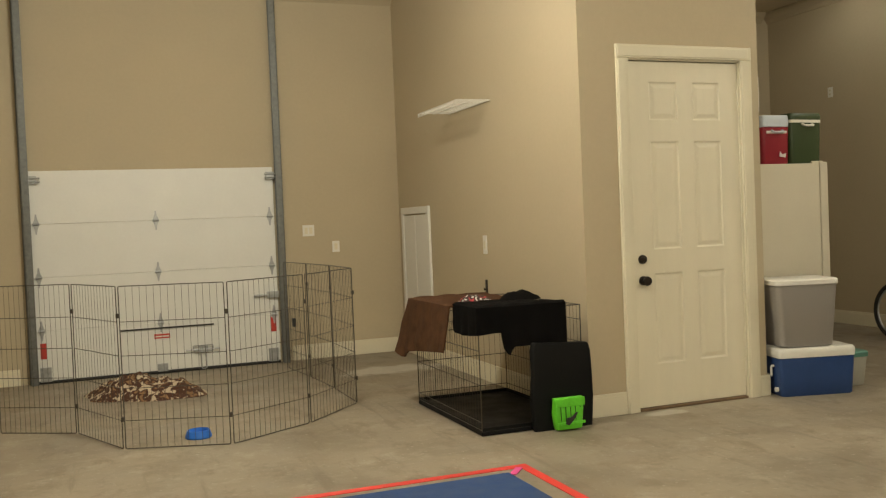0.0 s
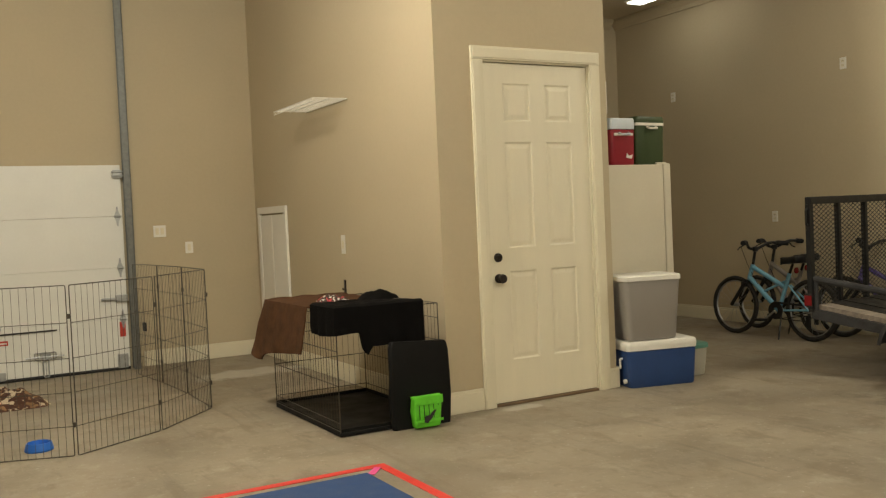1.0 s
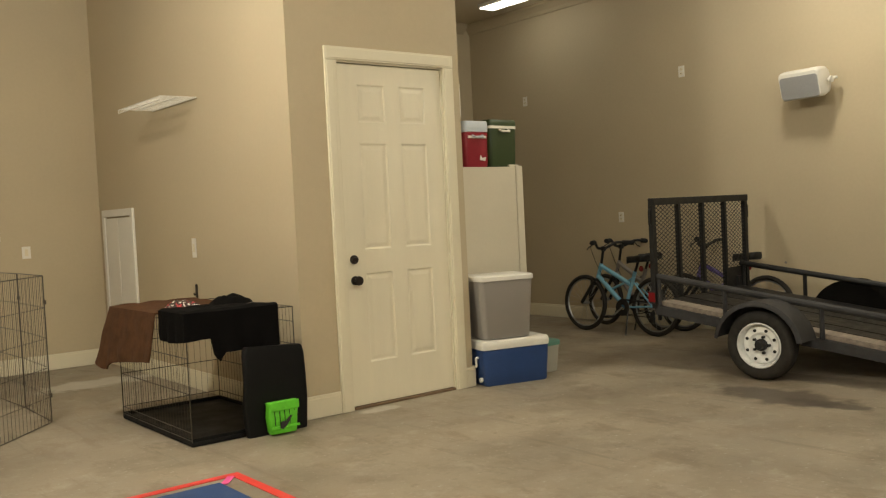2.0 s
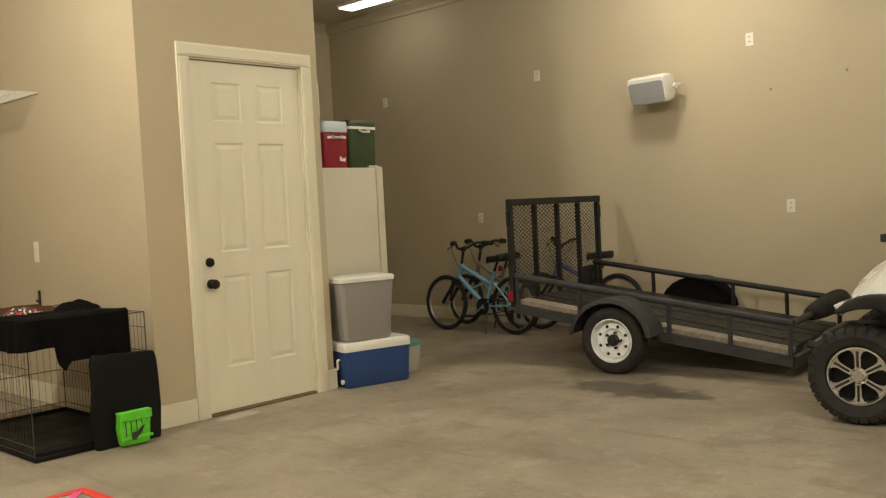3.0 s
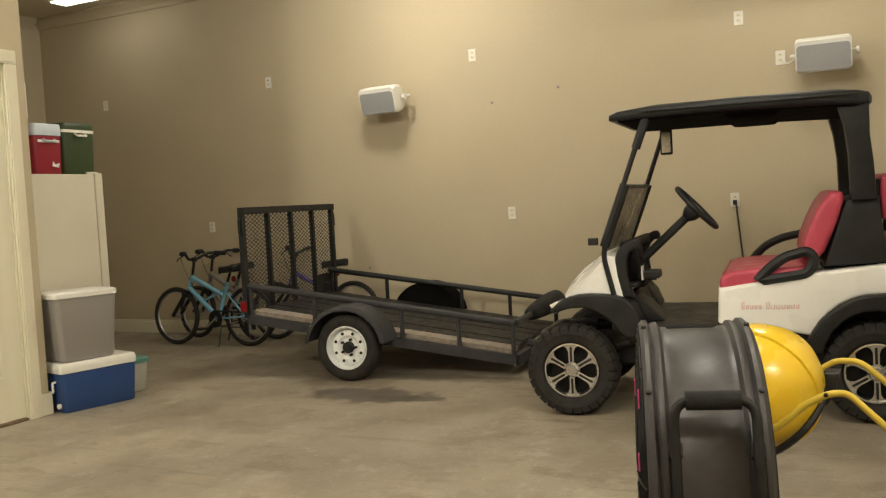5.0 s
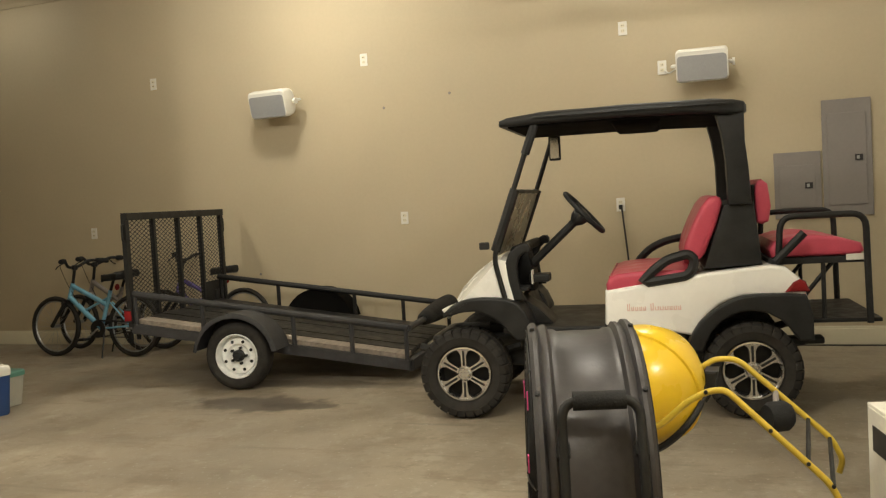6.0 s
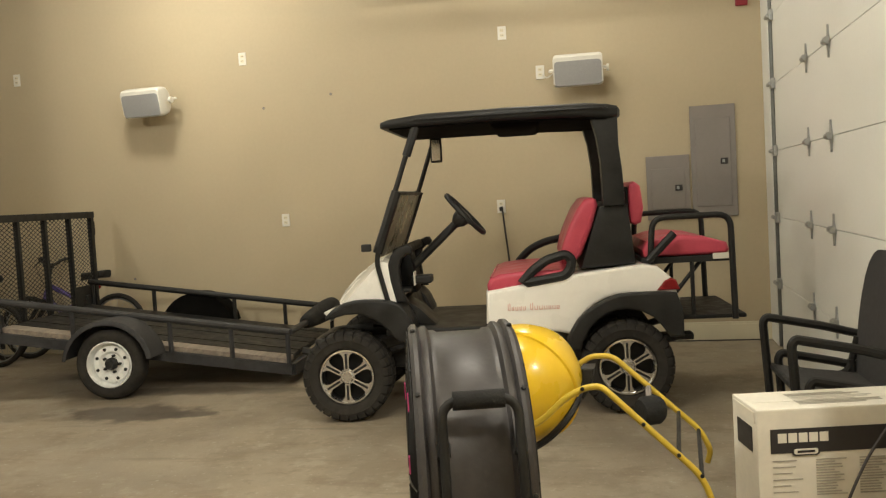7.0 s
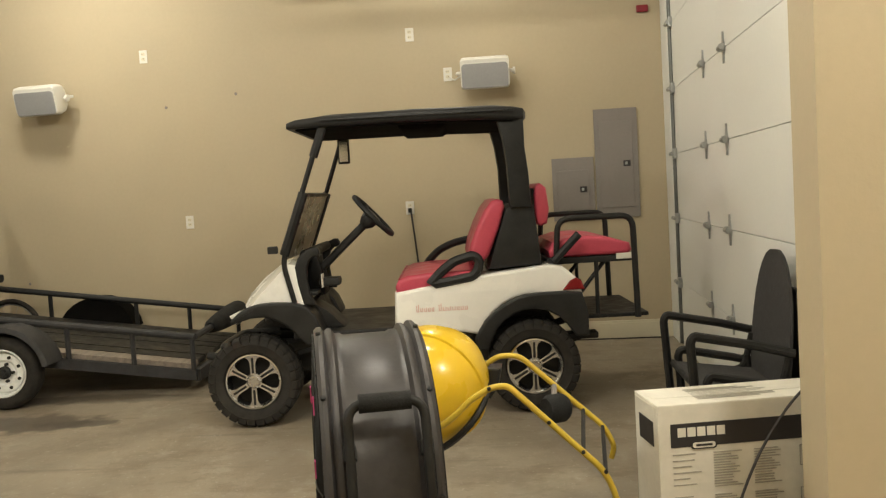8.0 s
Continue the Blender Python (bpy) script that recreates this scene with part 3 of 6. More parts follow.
def breaker_panel(y0, y1, z0, z1, ly):
    e = thing("breaker_panel", pose(XE, 0, 0), "grey steel electrical panel with a closed door", "electrical panel", "electrical panels")
    part("cover", b_box(-0.018, y0, z0, -0.001, y1, z1, bev=0.004), "greysteel", e)
    dr = part("door", b_box(-0.026, y0 + 0.045, z0 + 0.09, -0.0185, y1 - 0.04, z1 - 0.11, bev=0.003), "greysteel", e)
    part("latch", b_box(-0.034, ly - 0.035, (z0 + z1) / 2 - 0.03, -0.0265, ly + 0.025, (z0 + z1) / 2 + 0.02, bev=0.003), "ink", dr, "dark latch")
    part("latch_slide", b_box(-0.038, ly - 0.01, (z0 + z1) / 2 - 0.018, -0.0345, ly + 0.012, (z0 + z1) / 2 + 0.008, bev=0.002), "galv", dr)


breaker_panel(-0.795, -0.425, 1.057, 2.0, -0.69)
breaker_panel(-0.41, -0.048, 1.05, 1.597, -0.31)


def wall_speaker(y, z, yaw, tilt):
    e = thing("wall_speaker", pose(XE - 0.23, y, z, 0, tilt, yaw), "white box loudspeaker tilted down on a wall bracket", "speaker", "wall speakers")
    L2, h2 = 0.212, 0.135
    secs = []
    for xx, k in ((-0.1, 0.86), (-0.085, 0.97), (-0.02, 1.0), (0.06, 0.9), (0.095, 0.72), (0.105, 0.6)):
        secs.append([(xx, u, v) for u, v in rrect(2 * L2 * (0.97 if xx < 0 else 1 - (xx) * 1.2), 2 * h2 * k, 0.03)])
    part("cabinet", b_loft(secs), "white", e, "", True)
    part("front_mesh", b_prism(rrect(2 * L2 * 0.92, 2 * h2 * 0.76, 0.03, 4, 0, -0.018), -0.1, -0.108, "X", bev=0.003), "grille", e, "grey perforated front")
    br = part("bracket", b_tube(rounded([(0.02, -L2 - 0.005, 0), (0.02, -L2 - 0.03, 0), (0.13, -L2 - 0.03, 0.0), (0.13, L2 + 0.03, 0), (0.02, L2 + 0.03, 0), (0.02, L2 + 0.005, 0)], 0.03), 0.013, 8), "white", e)
    part("knob", b_lathe([(0, 0), (0.03, 0), (0.03, 0.02), (0, 0.025)], 16, axis="Y", m=Matrix.Translation((0.02, -L2 - 0.045, 0))), "white", e)
    part("mount", b_tube([(0.13, 0, 0), (0.235, 0, 0.03)], 0.02, 10), "white", e)
    return e


wall_speaker(4.50, 2.40, -5, -13)
wall_speaker(0.475, 2.36, 2, -11)
e = tagged(part("speaker_cable", b_tube(rounded([(XE - 0.012, 0.80, 2.37), (XE - 0.05, 0.76, 2.33), (XE - 0.1, 0.70, 2.36)], 0.03), 0.006, 6), "white"), "short white speaker cable", "cable")
tagged(part("charger_cable", b_tube(rounded([(XE - 0.01, 1.222, 1.22), (XE - 0.04, 1.21, 1.19), (XE - 0.03, 1.17, 0.7), (XE - 0.04, 1.15, 0.02), (XE - 0.5, 1.25, 0.012), (6.9, 1.1, 0.012), (6.75, 1.05, 0.3)], 0.1), 0.008, 6), "ink"), "dark charging cable hanging from a wall outlet", "cable")
# dark line along the foot of the east baseboard, drawn as a thin tube
tagged(part("baseboard_line", b_tube([(8.13, 1.1, 0.007), (8.12, 0.4, 0.007), (8.125, -0.3, 0.007), (8.12, -0.98, 0.007)], 0.006, 6), "ink"), "thin dark line lying along the baseboard", "cable")
e = thing("charger_plug", pose(XE - 0.013, 1.222, 1.219), "black plug in a white outlet", "plug")
part("body", b_box(-0.035, -0.016, -0.02, 0, 0.016, 0.02, bev=0.006), "black", e)
tagged(part("alarm_box", b_box(XE - 0.03, -0.93, 2.80, XE - 0.001, -0.83, 2.86, bev=0.01), "redplastic"), "small red alarm box on tan wall", "alarm")
e = thing("wall_vent_box", pose(XB + 0.001, 5.5, 2.24), "white plastic box on the side of the closet wall", "wall box")
part("body", b_box(0.0, 0, -0.13, 0.05, 0.2, 0.13, bev=0.01), "white", e)


# ---- access panel and wire shelf on the closet wall ----
def access_panel():
    e = tagged(thing("access_panel", pose(XC, 0, 0), "white framed double-panel access door low on tan wall", "access panel"), kind="structure")
    y0, y1, z0, z1 = 8.5, 9.36, 0.2, 1.56
    for a in ((y0, z0, y0 + 0.07, z1), (y1 - 0.07, z0, y1, z1), (y0 + 0.07, z1 - 0.07, y1 - 0.07, z1), (y0 + 0.07, z0, y1 - 0.07, z0 + 0.07)):
        part("casing", b_box(-0.028, a[0], a[1], -0.001, a[2], a[3], bev=0.005), "white", e)
    ym = (y0 + y1) / 2
    for a in ((y0 + 0.078, ym - 0.006), (ym + 0.006, y1 - 0.078)):
        part("leaf", b_box(-0.02, a[0], z0 + 0.075, -0.002, a[1], z1 - 0.085, bev=0.004), "white", e)


access_panel()


def wire_shelf():
    e = thing("wire_shelf", pose(0, 0, 2.39), "white coated wire shelf on tan wall", "shelf")
    x0, x1, y0, y1 = 2.79, 3.095, 6.93, 7.86
    for i in range(26):
        y = y0 + (y1 - y0) * i / 25
        part("deck_wire", b_tube(rounded([(x1, y, 0), (x0, y, 0), (x0, y, -0.03)], 0.008, 2), 0.0022, 5), "white", e)
    for x, z in ((x1 - 0.004, -0.004), (x0, -0.004), (x0, -0.032), ((x0 + x1) / 2, -0.004)):
        part("rod", b_tube([(x, y0 - 0.01, z), (x, y1 + 0.01, z)], 0.004, 6), "white", e)


wire_shelf()


# ---- floor mat and tape ----
m_ = thing("exercise_mat", pose(0, 0, 0), "blue foam floor mat on concrete", "mat")
part("pad", b_box(0.2, 1.6, 0.004, 2.0, 4.42, 0.03, bev=0.008), "bluemat", m_)
t_ = thing("floor_tape", pose(0, 0, 0), "bright red tape border stuck on concrete", "tape")
part("strip", b_box(-1.0, 4.56, 0.0005, 2.19, 4.615, 0.004), "tape", t_)
part("strip", b_box(2.135, 1.2, 0.0005, 2.19, 4.559, 0.004), "tape", t_)
bm = b_box(-0.02, -0.07, 0.0045, 0.02, 0.07, 0.007, m=pose(2.08, 4.50, 0, 0, 0, -40))
part("tag", bm, "pinktape", t_, "pink tape tag")


# ---- exercise pen, bowl, plush blanket ----
def pen():
    PTS = ((-1.95, 7.25), (-1.35, 7.38), (-0.73, 7.2), (-0.2, 6.88), (0.09, 6.2), (0.75, 5.97), (1.34, 6.33), (1.83, 6.86), (1.83, 7.6), (1.78, 8.3), (1.70, 9.0))
    H = 1.06
    e = thing("exercise_pen", pose(0, 0, 0), "folding black wire exercise pen standing open", "pen")
    for (ax, ay), (bx, by) in zip(PTS, PTS[1:]):
        a, b = Vector((ax, ay, 0)), Vector((bx, by, 0))
        u = (b - a).normalized()
        a, b = a + u * 0.012, b - u * 0.012
        n = 15
        up = Vector((0, 0, 1))
        fr = part("wire_panel", b_tube(rounded([a + up * 0.3, a + up * 0.008, b + up * 0.008, b + up * H, a + up * H, a + up * 0.3], 0.01, 2), 0.0034, 6), "penwire", e)
        for i in range(1, n):
            p = a.lerp(b, i / n)
            part("upright_wire", b_tube([p + up * 0.008, p + up * H], 0.0016, 4, caps=False), "penwire", fr)
        for z in (0.19, 0.40, 0.61, 0.83):
            part("cross_wire", b_tube([a + up * z, b + up * z], 0.0024, 5), "penwire", fr)
    for x, y in PTS[1:-1]:
        for z in (0.2, 0.87):
            part("hinge_clip", b_tube([(x, y, z - 0.015), (x, y, z + 0.015)], 0.011, 8), "penwire", e)
    part("latch", b_box(1.715, 8.69, 0.44, 1.745, 8.75, 0.52, bev=0.006), "black", e, "small black latch plate")


pen()
e = thing("pet_bowl", pose(0.57, 6.32, 0) @ Matrix.Scale(0.85, 4), "blue plastic pet bowl on concrete", "bowl")
part("body", b_lathe([(0, 0.004), (0.10, 0.0), (0.105, 0.01), (0.09, 0.06), (0.083, 0.062), (0.075, 0.02), (0, 0.015)], 28), "bowl", e, "", True)


def heap(name, cx, cy, rx, ry, h, material, label, category, seed=0, rot=0.0, n=44, fold=1.0):
    """A crumpled cloth heap: a soft mound with folds and an uneven rim."""
    bm = bmesh.new()
    rings = []
    for i in range(n // 2 + 1):
        r = i / (n // 2)
        ring = []
        for j in range(n):
            a = 2 * math.pi * j / n
            edge = 1 + 0.22 * noise.noise(Vector((math.cos(a) * 1.6 + seed, math.sin(a) * 1.6, 0.3)))
            x, y = math.cos(a) * rx * r * edge, math.sin(a) * ry * r * edge
            q = Vector((x * 7 + seed * 3, y * 7, 0))
            f = abs(noise.noise(q)) * 0.6 + abs(noise.noise(q * 2.3)) * 0.3
            z = h * (max(0, 1 - r ** 2.2) * (0.55 + 0.5 * noise.noise(Vector((x * 3, y * 3, seed))))) + fold * h * 0.75 * f * (1 - r ** 4) + 0.012 * (1 - r)
            ring.append(bm.verts.new((x, y, max(0.002, z))))
        rings.append(ring)
    for A, B in zip(rings, rings[1:]):
        for j in range(n):
            bm.faces.new((A[j], A[(j + 1) % n], B[(j + 1) % n], B[j]))
    bmesh.ops.remove_doubles(bm, verts=bm.verts, dist=1e-5)
    bm.faces.new([v for v in rings[-1] if v.is_valid][::-1])
    ob = part(name, bm, material, None, "", True)
    ob.matrix_world = pose(cx, cy, 0, 0, 0, rot)
    return tagged(ob, label, category)


heap("pet_blanket", 0.32, 8.25, 0.55, 0.34, 0.20, "plush", "crumpled brown spotted plush blanket on concrete", "blanket", 2, -28)


# ---- wire crate with its covers ----
def crate():
    x0, x1, y0, y1, H = 2.24, 2.98, 5.34, 6.56, 0.80
    e = thing("dog_crate", pose(0, 0, 0), "large black wire dog crate with a plastic tray", "crate")
    tray = bmesh.new()
    b_box(x0 - 0.005, y0 - 0.01, 0.004, x1 + 0.005, y1 + 0.005, 0.03, bev=0.006, bm=tray)
    for a in ((x0, y0, x1, y0 + 0.014), (x0, y1 - 0.014, x1, y1), (x0, y0, x0 + 0.014, y1), (x1 - 0.014, y0, x1, y1)):
        b_box(a[0], a[1], 0.03, a[2], a[3], 0.052, bm=tray)
    part("tray", tray, "blackmatte", e, "black plastic tray")

    def grid(p, q, vert, horiz, name):
        bm = bmesh.new()
        p, q = Vector(p), Vector(q)
        for i in range(vert + 1):
            c = p.lerp(q, i / vert)
            b_tube([c + Vector((0, 0, 0.02)), c + Vector((0, 0, H))], 0.004 if i in (0, vert) else 0.0014, 5, bm)
        for z in horiz:
            b_tube([p + Vector((0, 0, z)), q + Vector((0, 0, z))], 0.0032, 5, bm)
        part(name, bm, "penwire", e)
    hz = (0.04, 0.09, 0.33, 0.55, H - 0.1, H)
    grid((x0, y0, 0), (x0, y1, 0), 26, hz, "side")
    grid((x1, y0, 0), (x1, y1, 0), 26, hz, "side")
    grid((x0, y1, 0), (x1, y1, 0), 16, hz, "end")
    bm = bmesh.new()
    for i in range(17):
        x = x0 + (x1 - x0) * i / 16
        b_tube([(x, y0, H), (x, y1, H)], 0.002, 5, bm)
    for y in (y0, (y0 + y1) / 2, y1):
        b_tube([(x0, y, H), (x1, y, H)], 0.0035, 5, bm)
    part("roof_grid", bm, "penwire", e)


crate()


def drape(name, outline_fn, nu, nv, material, label, category, thick=0.008):
    """A cloth sheet over u, v in 0..1."""
    bm = bmesh.new()
    g = [[bm.verts.new(outline_fn(i / nu, j / nv)) for j in range(nv + 1)] for i in range(nu + 1)]
    for i in range(nu):
        for j in range(nv):
            bm.faces.new((g[i][j], g[i + 1][j], g[i + 1][j + 1], g[i][j + 1]))
    bmesh.ops.recalc_face_normals(bm, faces=bm.faces)
    bmesh.ops.solidify(bm, geom=bm.faces, thickness=thick)
    return tagged(part(name, bm, material, None, "", True), label, category)


def towel(u, v):
    """Brown towel: over the crate's roof (v small) and down its long side (v large)."""
    y = 5.74 + 0.86 * u
    ripple = 0.012 * math.sin(u * 13 + 1) + 0.015 * noise.noise(Vector((u * 5, v * 5, 1)))
    if v < 0.5:
        w = 0.58 * (1 - v / 0.5)
        return (2.225 + w, y - 0.28 * (1 - v / 0.5) * (1 - u), 0.818 + 0.014 * abs(noise.noise(Vector((u * 6, v * 6, 4)))))
    d = (v - 0.5) / 0.5
    drop = (0.31 + 0.09 * u + 0.05 * max(0, 1 - abs(u - 0.86) / 0.14)) * d
    return (2.218 - 0.02 - 0.05 * d - abs(ripple) * d * 1.5 - 0.10 * d * max(0, u - 0.6), y + 0.06 * d * u - 0.02 * d * (1 - u), 0.815 - drop)


drape("towel", towel, 40, 44, "towel", "brown terry towel draped over the wire crate", "towel", 0.012)


def black_cover(u, v):
    """Black blanket: on the roof, round the corner and hanging over the open end."""
    run = 1.06 * u
    if run < 0.42:
        px, py = 2.226, 5.322 + 0.42 - run
    else:
        px, py = 2.226 + (run - 0.42), 5.322
    if v < 0.45:
        k = 0.75 * (1 - v / 0.45)
        return (px + (2.62 - px) * k + 0.012, py + (5.66 - py) * k + 0.012, 0.836 + 0.014 * abs(noise.noise(Vector((u * 6, v * 6, 9)))))
    d = (v - 0.45) / 0.55
    drop = 0.185 + 0.012 * math.sin(u * 9)
    if run > 0.60:
        drop += 0.15 * max(0, 1 - abs(run - 0.64) / 0.10)
    if run > 0.66:
        drop = max(drop, 0.27)
    out = (0.010 * abs(math.sin(u * 25)) + 0.012 * abs(noise.noise(Vector((u * 8, 3, v * 3))))) * d
    return (px - (out if run < 0.42 else 0), py - (out if run >= 0.42 else 0), 0.832 - drop * d)


drape("crate_cover", black_cover, 56, 26, "blackcloth", "black blanket hanging over the crate's open end", "blanket", 0.014)
h_ = heap("black_cloth", 2.72, 5.72, 0.17, 0.12, 0.07, "blackcloth", "bunched black cloth on top of the crate", "cloth", 5, 20, 28)
h_.location.z = 0.826
h_ = heap("printed_cloth", 2.40, 5.76, 0.11, 0.06, 0.05, "print", "small bunched printed cloth on a brown towel", "cloth", 8, -15, 24)
h_.location.z = 0.834
e = thing("padded_mat", pose(0, 0, 0, 0, 0, 0), "black padded mat leaning on the crate's open end", "mat")
secs = []
for z, dx, dy in ((0.001, 0.0, 0.0), (0.03, 0.004, 0.0), (0.2, 0.0, 0.006), (0.36, -0.004, 0.004), (0.50, 0.0, 0.008), (0.54, -0.006, 0.01), (0.553, -0.014, 0.012)):
    secs.append([(2.80 + x * (1 + dx) + 0.02 * noise.noise(Vector((z * 6, x * 3, 2))), 5.294 + y + dy + 0.012 * noise.noise(Vector((x * 9, z * 7, 5))), z + (0.03 * noise.noise(Vector((x * 8, 1, 7))) - 0.06 * x) * (z > 0.4)) for x, y in rrect(0.44 + 2 * dx, 0.052, 0.02, 6)])
part("body", b_loft(secs), "blackmatte", e, "", True)


def green_bag():
    e = thing("green_bag", pose(2.80, 5.215, 0.0, -3), "lime green mesh bag hanging at the crate's open end", "bag")
    secs = []
    for z, w, d in ((0.012, 0.17, 0.05), (0.03, 0.185, 0.07), (0.12, 0.20, 0.075), (0.19, 0.21, 0.065), (0.215, 0.215, 0.04)):
        secs.append([(x + 0.006 * math.sin(z * 60 + x * 30), y + 0.005 * math.sin(x * 60), z) for x, y in rrect(w, d, 0.018)])
    part("pouch", b_loft(secs), "lime", e, "", True)
    part("flap", b_box(-0.105, -0.045, 0.16, 0.105, -0.034, 0.215, bev=0.004), "lime", e)
    part("strap", b_box(-0.10, -0.046, 0.045, 0.10, -0.04, 0.062, bev=0.002), "lime", e)
    bm = b_prism([(-0.045, 0.05), (-0.02, 0.04), (0.02, 0.075), (0.05, 0.12), (0.035, 0.12), (0.0, 0.09), (-0.03, 0.09)], -0.042, -0.047, "Y")
    part("emblem", bm, "ink", e, "dark printed emblem")
    for x in (-0.07, -0.035, 0.0, 0.035, 0.07):
        part("seam", b_box(x - 0.002, -0.0395, 0.07, x + 0.002, -0.0365, 0.158), "black", e, "dark seam")


green_bag()


# ---- white refrigerator, coolers, bins ----
def fridge():
    e = thing("refrigerator", pose(4.635, 5.74, 0), "tall almond-white refrigerator against the closet wall", "refrigerator")
    part("cabinet", b_box(0, 0, 0.03, 0.79, 0.76, 1.735, bev=0.008), "almond", e)
    part("door", b_box(0.802, 0.003, 0.06, 0.88, 0.757, 1.745, bev=0.012), "almond", e)
    part("hinge_cap", b_box(0.74, 0.02, 1.736, 0.85, 0.09, 1.755, bev=0.006), "almond", e)
    part("kick_plate", b_box(0.02, 0.02, 0, 0.77, 0.74, 0.03), "black", e)


fridge()


def cooler(name, m, w, d, h, body, lid, label, lidh=0.07, swing=False):
    e = thing(name, m, label, "cooler", "picnic coolers")
    secs = [[(x, y, z) for x, y in rrect(w * k, d * k, 0.03)] for z, k in ((0.0, 0.9), (0.012, 0.93), (h * 0.5, 0.965), (h - lidh - 0.004, 0.985))]
    part("body", b_loft(secs), body, e, "", True)
    secs = [[(x, y, z) for x, y in rrect(w * k, d * k, 0.03)] for z, k in ((h - lidh, 1.0), (h - lidh + 0.03, 1.01), (h - 0.014, 1.0), (h, 0.96))]
    part("lid", b_loft(secs), lid, e, "", True)
    if swing:
        bm = b_tube(rounded([(-0.05, -d / 2 - 0.002, h - lidh - 0.03), (-0.05, -d / 2 - 0.03, h - lidh - 0.045), (0.05, -d / 2 - 0.03, h - lidh - 0.045), (0.05, -d / 2 - 0.002, h - lidh - 0.03)], 0.015), 0.009, 8)
        part("handle", bm, lid if lid != "greenplastic" else "card", e)
    else:
        for s in (-1, 1):
            bm = b_tube(rounded([(s * w * 0.485, -0.06, h * 0.62), (s * (w * 0.485 + 0.022), -0.06, h * 0.62), (s * (w * 0.485 + 0.022), -0.06, h * 0.42), (s * (w * 0.485 + 0.022), 0.06, h * 0.42), (s * (w * 0.485 + 0.022), 0.06, h * 0.62), (s * w * 0.485, 0.06, h * 0.62)], 0.01), 0.009, 8)
            part("handle", bm, lid, e)
    return e


ROT = -14
cooler("cooler", pose(4.935, 5.405, 0, 0, 0, ROT), 0.60, 0.33, 0.355, "blue", "white", "blue picnic cooler with a white lid on concrete")
part("drain_plug", b_lathe([(0, 0), (0.018, 0), (0.018, 0.02), (0, 0.022)], 14, axis="X", m=Matrix.Translation((-0.305, -0.1, 0.05))), "white", bpy.data.objects["cooler"])
c2 = cooler("cooler", pose(5.045, 5.90, 1.737, 0, 0, 0), 0.27, 0.24, 0.385, "redplastic", "paleblue", "small red cooler with a pale blue lid on a refrigerator", 0.09, True)
part("emblem", b_prism([(0.02, 0.06), (0.08, 0.05), (0.09, 0.085), (0.05, 0.075), (0.03, 0.10)], -0.1185, -0.1215, "Y"), "white", c2, "white logo shape")
part("handle", b_box(-0.10, -0.125, 0.24, 0.10, -0.115, 0.262, bev=0.004), "white", c2)
c3 = cooler("cooler", pose(5.325, 5.90, 1.737, 0, 0, 3), 0.33, 0.27, 0.40, "greenplastic", "greenplastic", "dark green cooler with a cream band on a refrigerator", 0.055, True)
part("band", b_prism(rrect(0.333, 0.273, 0.03), 0.325, 0.348, "Z"), "card", c3, "cream band")


def tote(name, m, w, d, h, body, lid, label, lidh=0.035):
    e = thing(name, m, label, "storage bin")
    bm = bmesh.new()
    prof = ((0.004, 0.80), (0.012, 0.83), (h * 0.9, 0.955), (h * 0.905, 0.975), (h - lidh, 0.975))
    outer = [[(x, y, z) for x, y in rrect(w * k, d * k, 0.045, 5)] for z, k in prof]
    inner = [[(x, y, max(z, 0.02)) for x, y in rrect(w * k - 0.008, d * k - 0.008, 0.042, 5)] for z, k in prof[::-1]]
    b_loft(outer + inner, bm, caps=False)
    bm.faces.new([bm.verts.new(p) for p in outer[0]])
    bm.faces.new([bm.verts.new(p) for p in inner[-1]])
    bmesh.ops.remove_doubles(bm, verts=bm.verts, dist=1e-5)
    part("body", bm, body, e, "", True)
    secs = [[(x, y, z) for x, y in rrect(w * k, d * k, 0.05, 5)] for z, k in ((h - lidh - 0.008, 1.0), (h - 0.012, 1.0), (h - 0.004, 0.96), (h, 0.9))]
    part("lid", b_loft(secs), lid, e, "", True)
    return e


b1 = tote("storage_bin", pose(4.885, 5.435, 0.357, 0, 0, ROT), 0.50, 0.36, 0.505, "bin", "white", "tall cloudy grey storage bin with a white lid, half full")
secs = [[(x, y, z) for x, y in rrect(0.50 * k - 0.014, 0.36 * k - 0.014, 0.035)] for z, k in ((0.022, 0.83), (0.2, 0.88), (0.31, 0.91))]
part("contents", b_loft(secs), "contents", b1, "grey contents seen through plastic", True)
tote("storage_bin", pose(5.37, 5.52, 0.0, 0, 0, 0), 0.26, 0.36, 0.27, "clear", "teal", "low cloudy plastic bin with a teal lid on concrete")


# ---- wheels ----
def tyre(bm, r, w, rim):
    """A tyre round the y axis."""
    h = w / 2
    prof = [(rim, -h * 0.72), (rim + 0.012, -h * 0.9), (rim + (r - rim) * 0.55, -h), (r - 0.03, -h * 0.93), (r - 0.008, -h * 0.72), (r, -h * 0.4), (r, h * 0.4), (r - 0.008, h * 0.72), (r - 0.03, h * 0.93), (rim + (r - rim) * 0.55, h), (rim + 0.012, h * 0.9), (rim, h * 0.72), (rim, -h * 0.72)]
    b_lathe(prof, 48, bm, "Y")


BLOCKS = {}


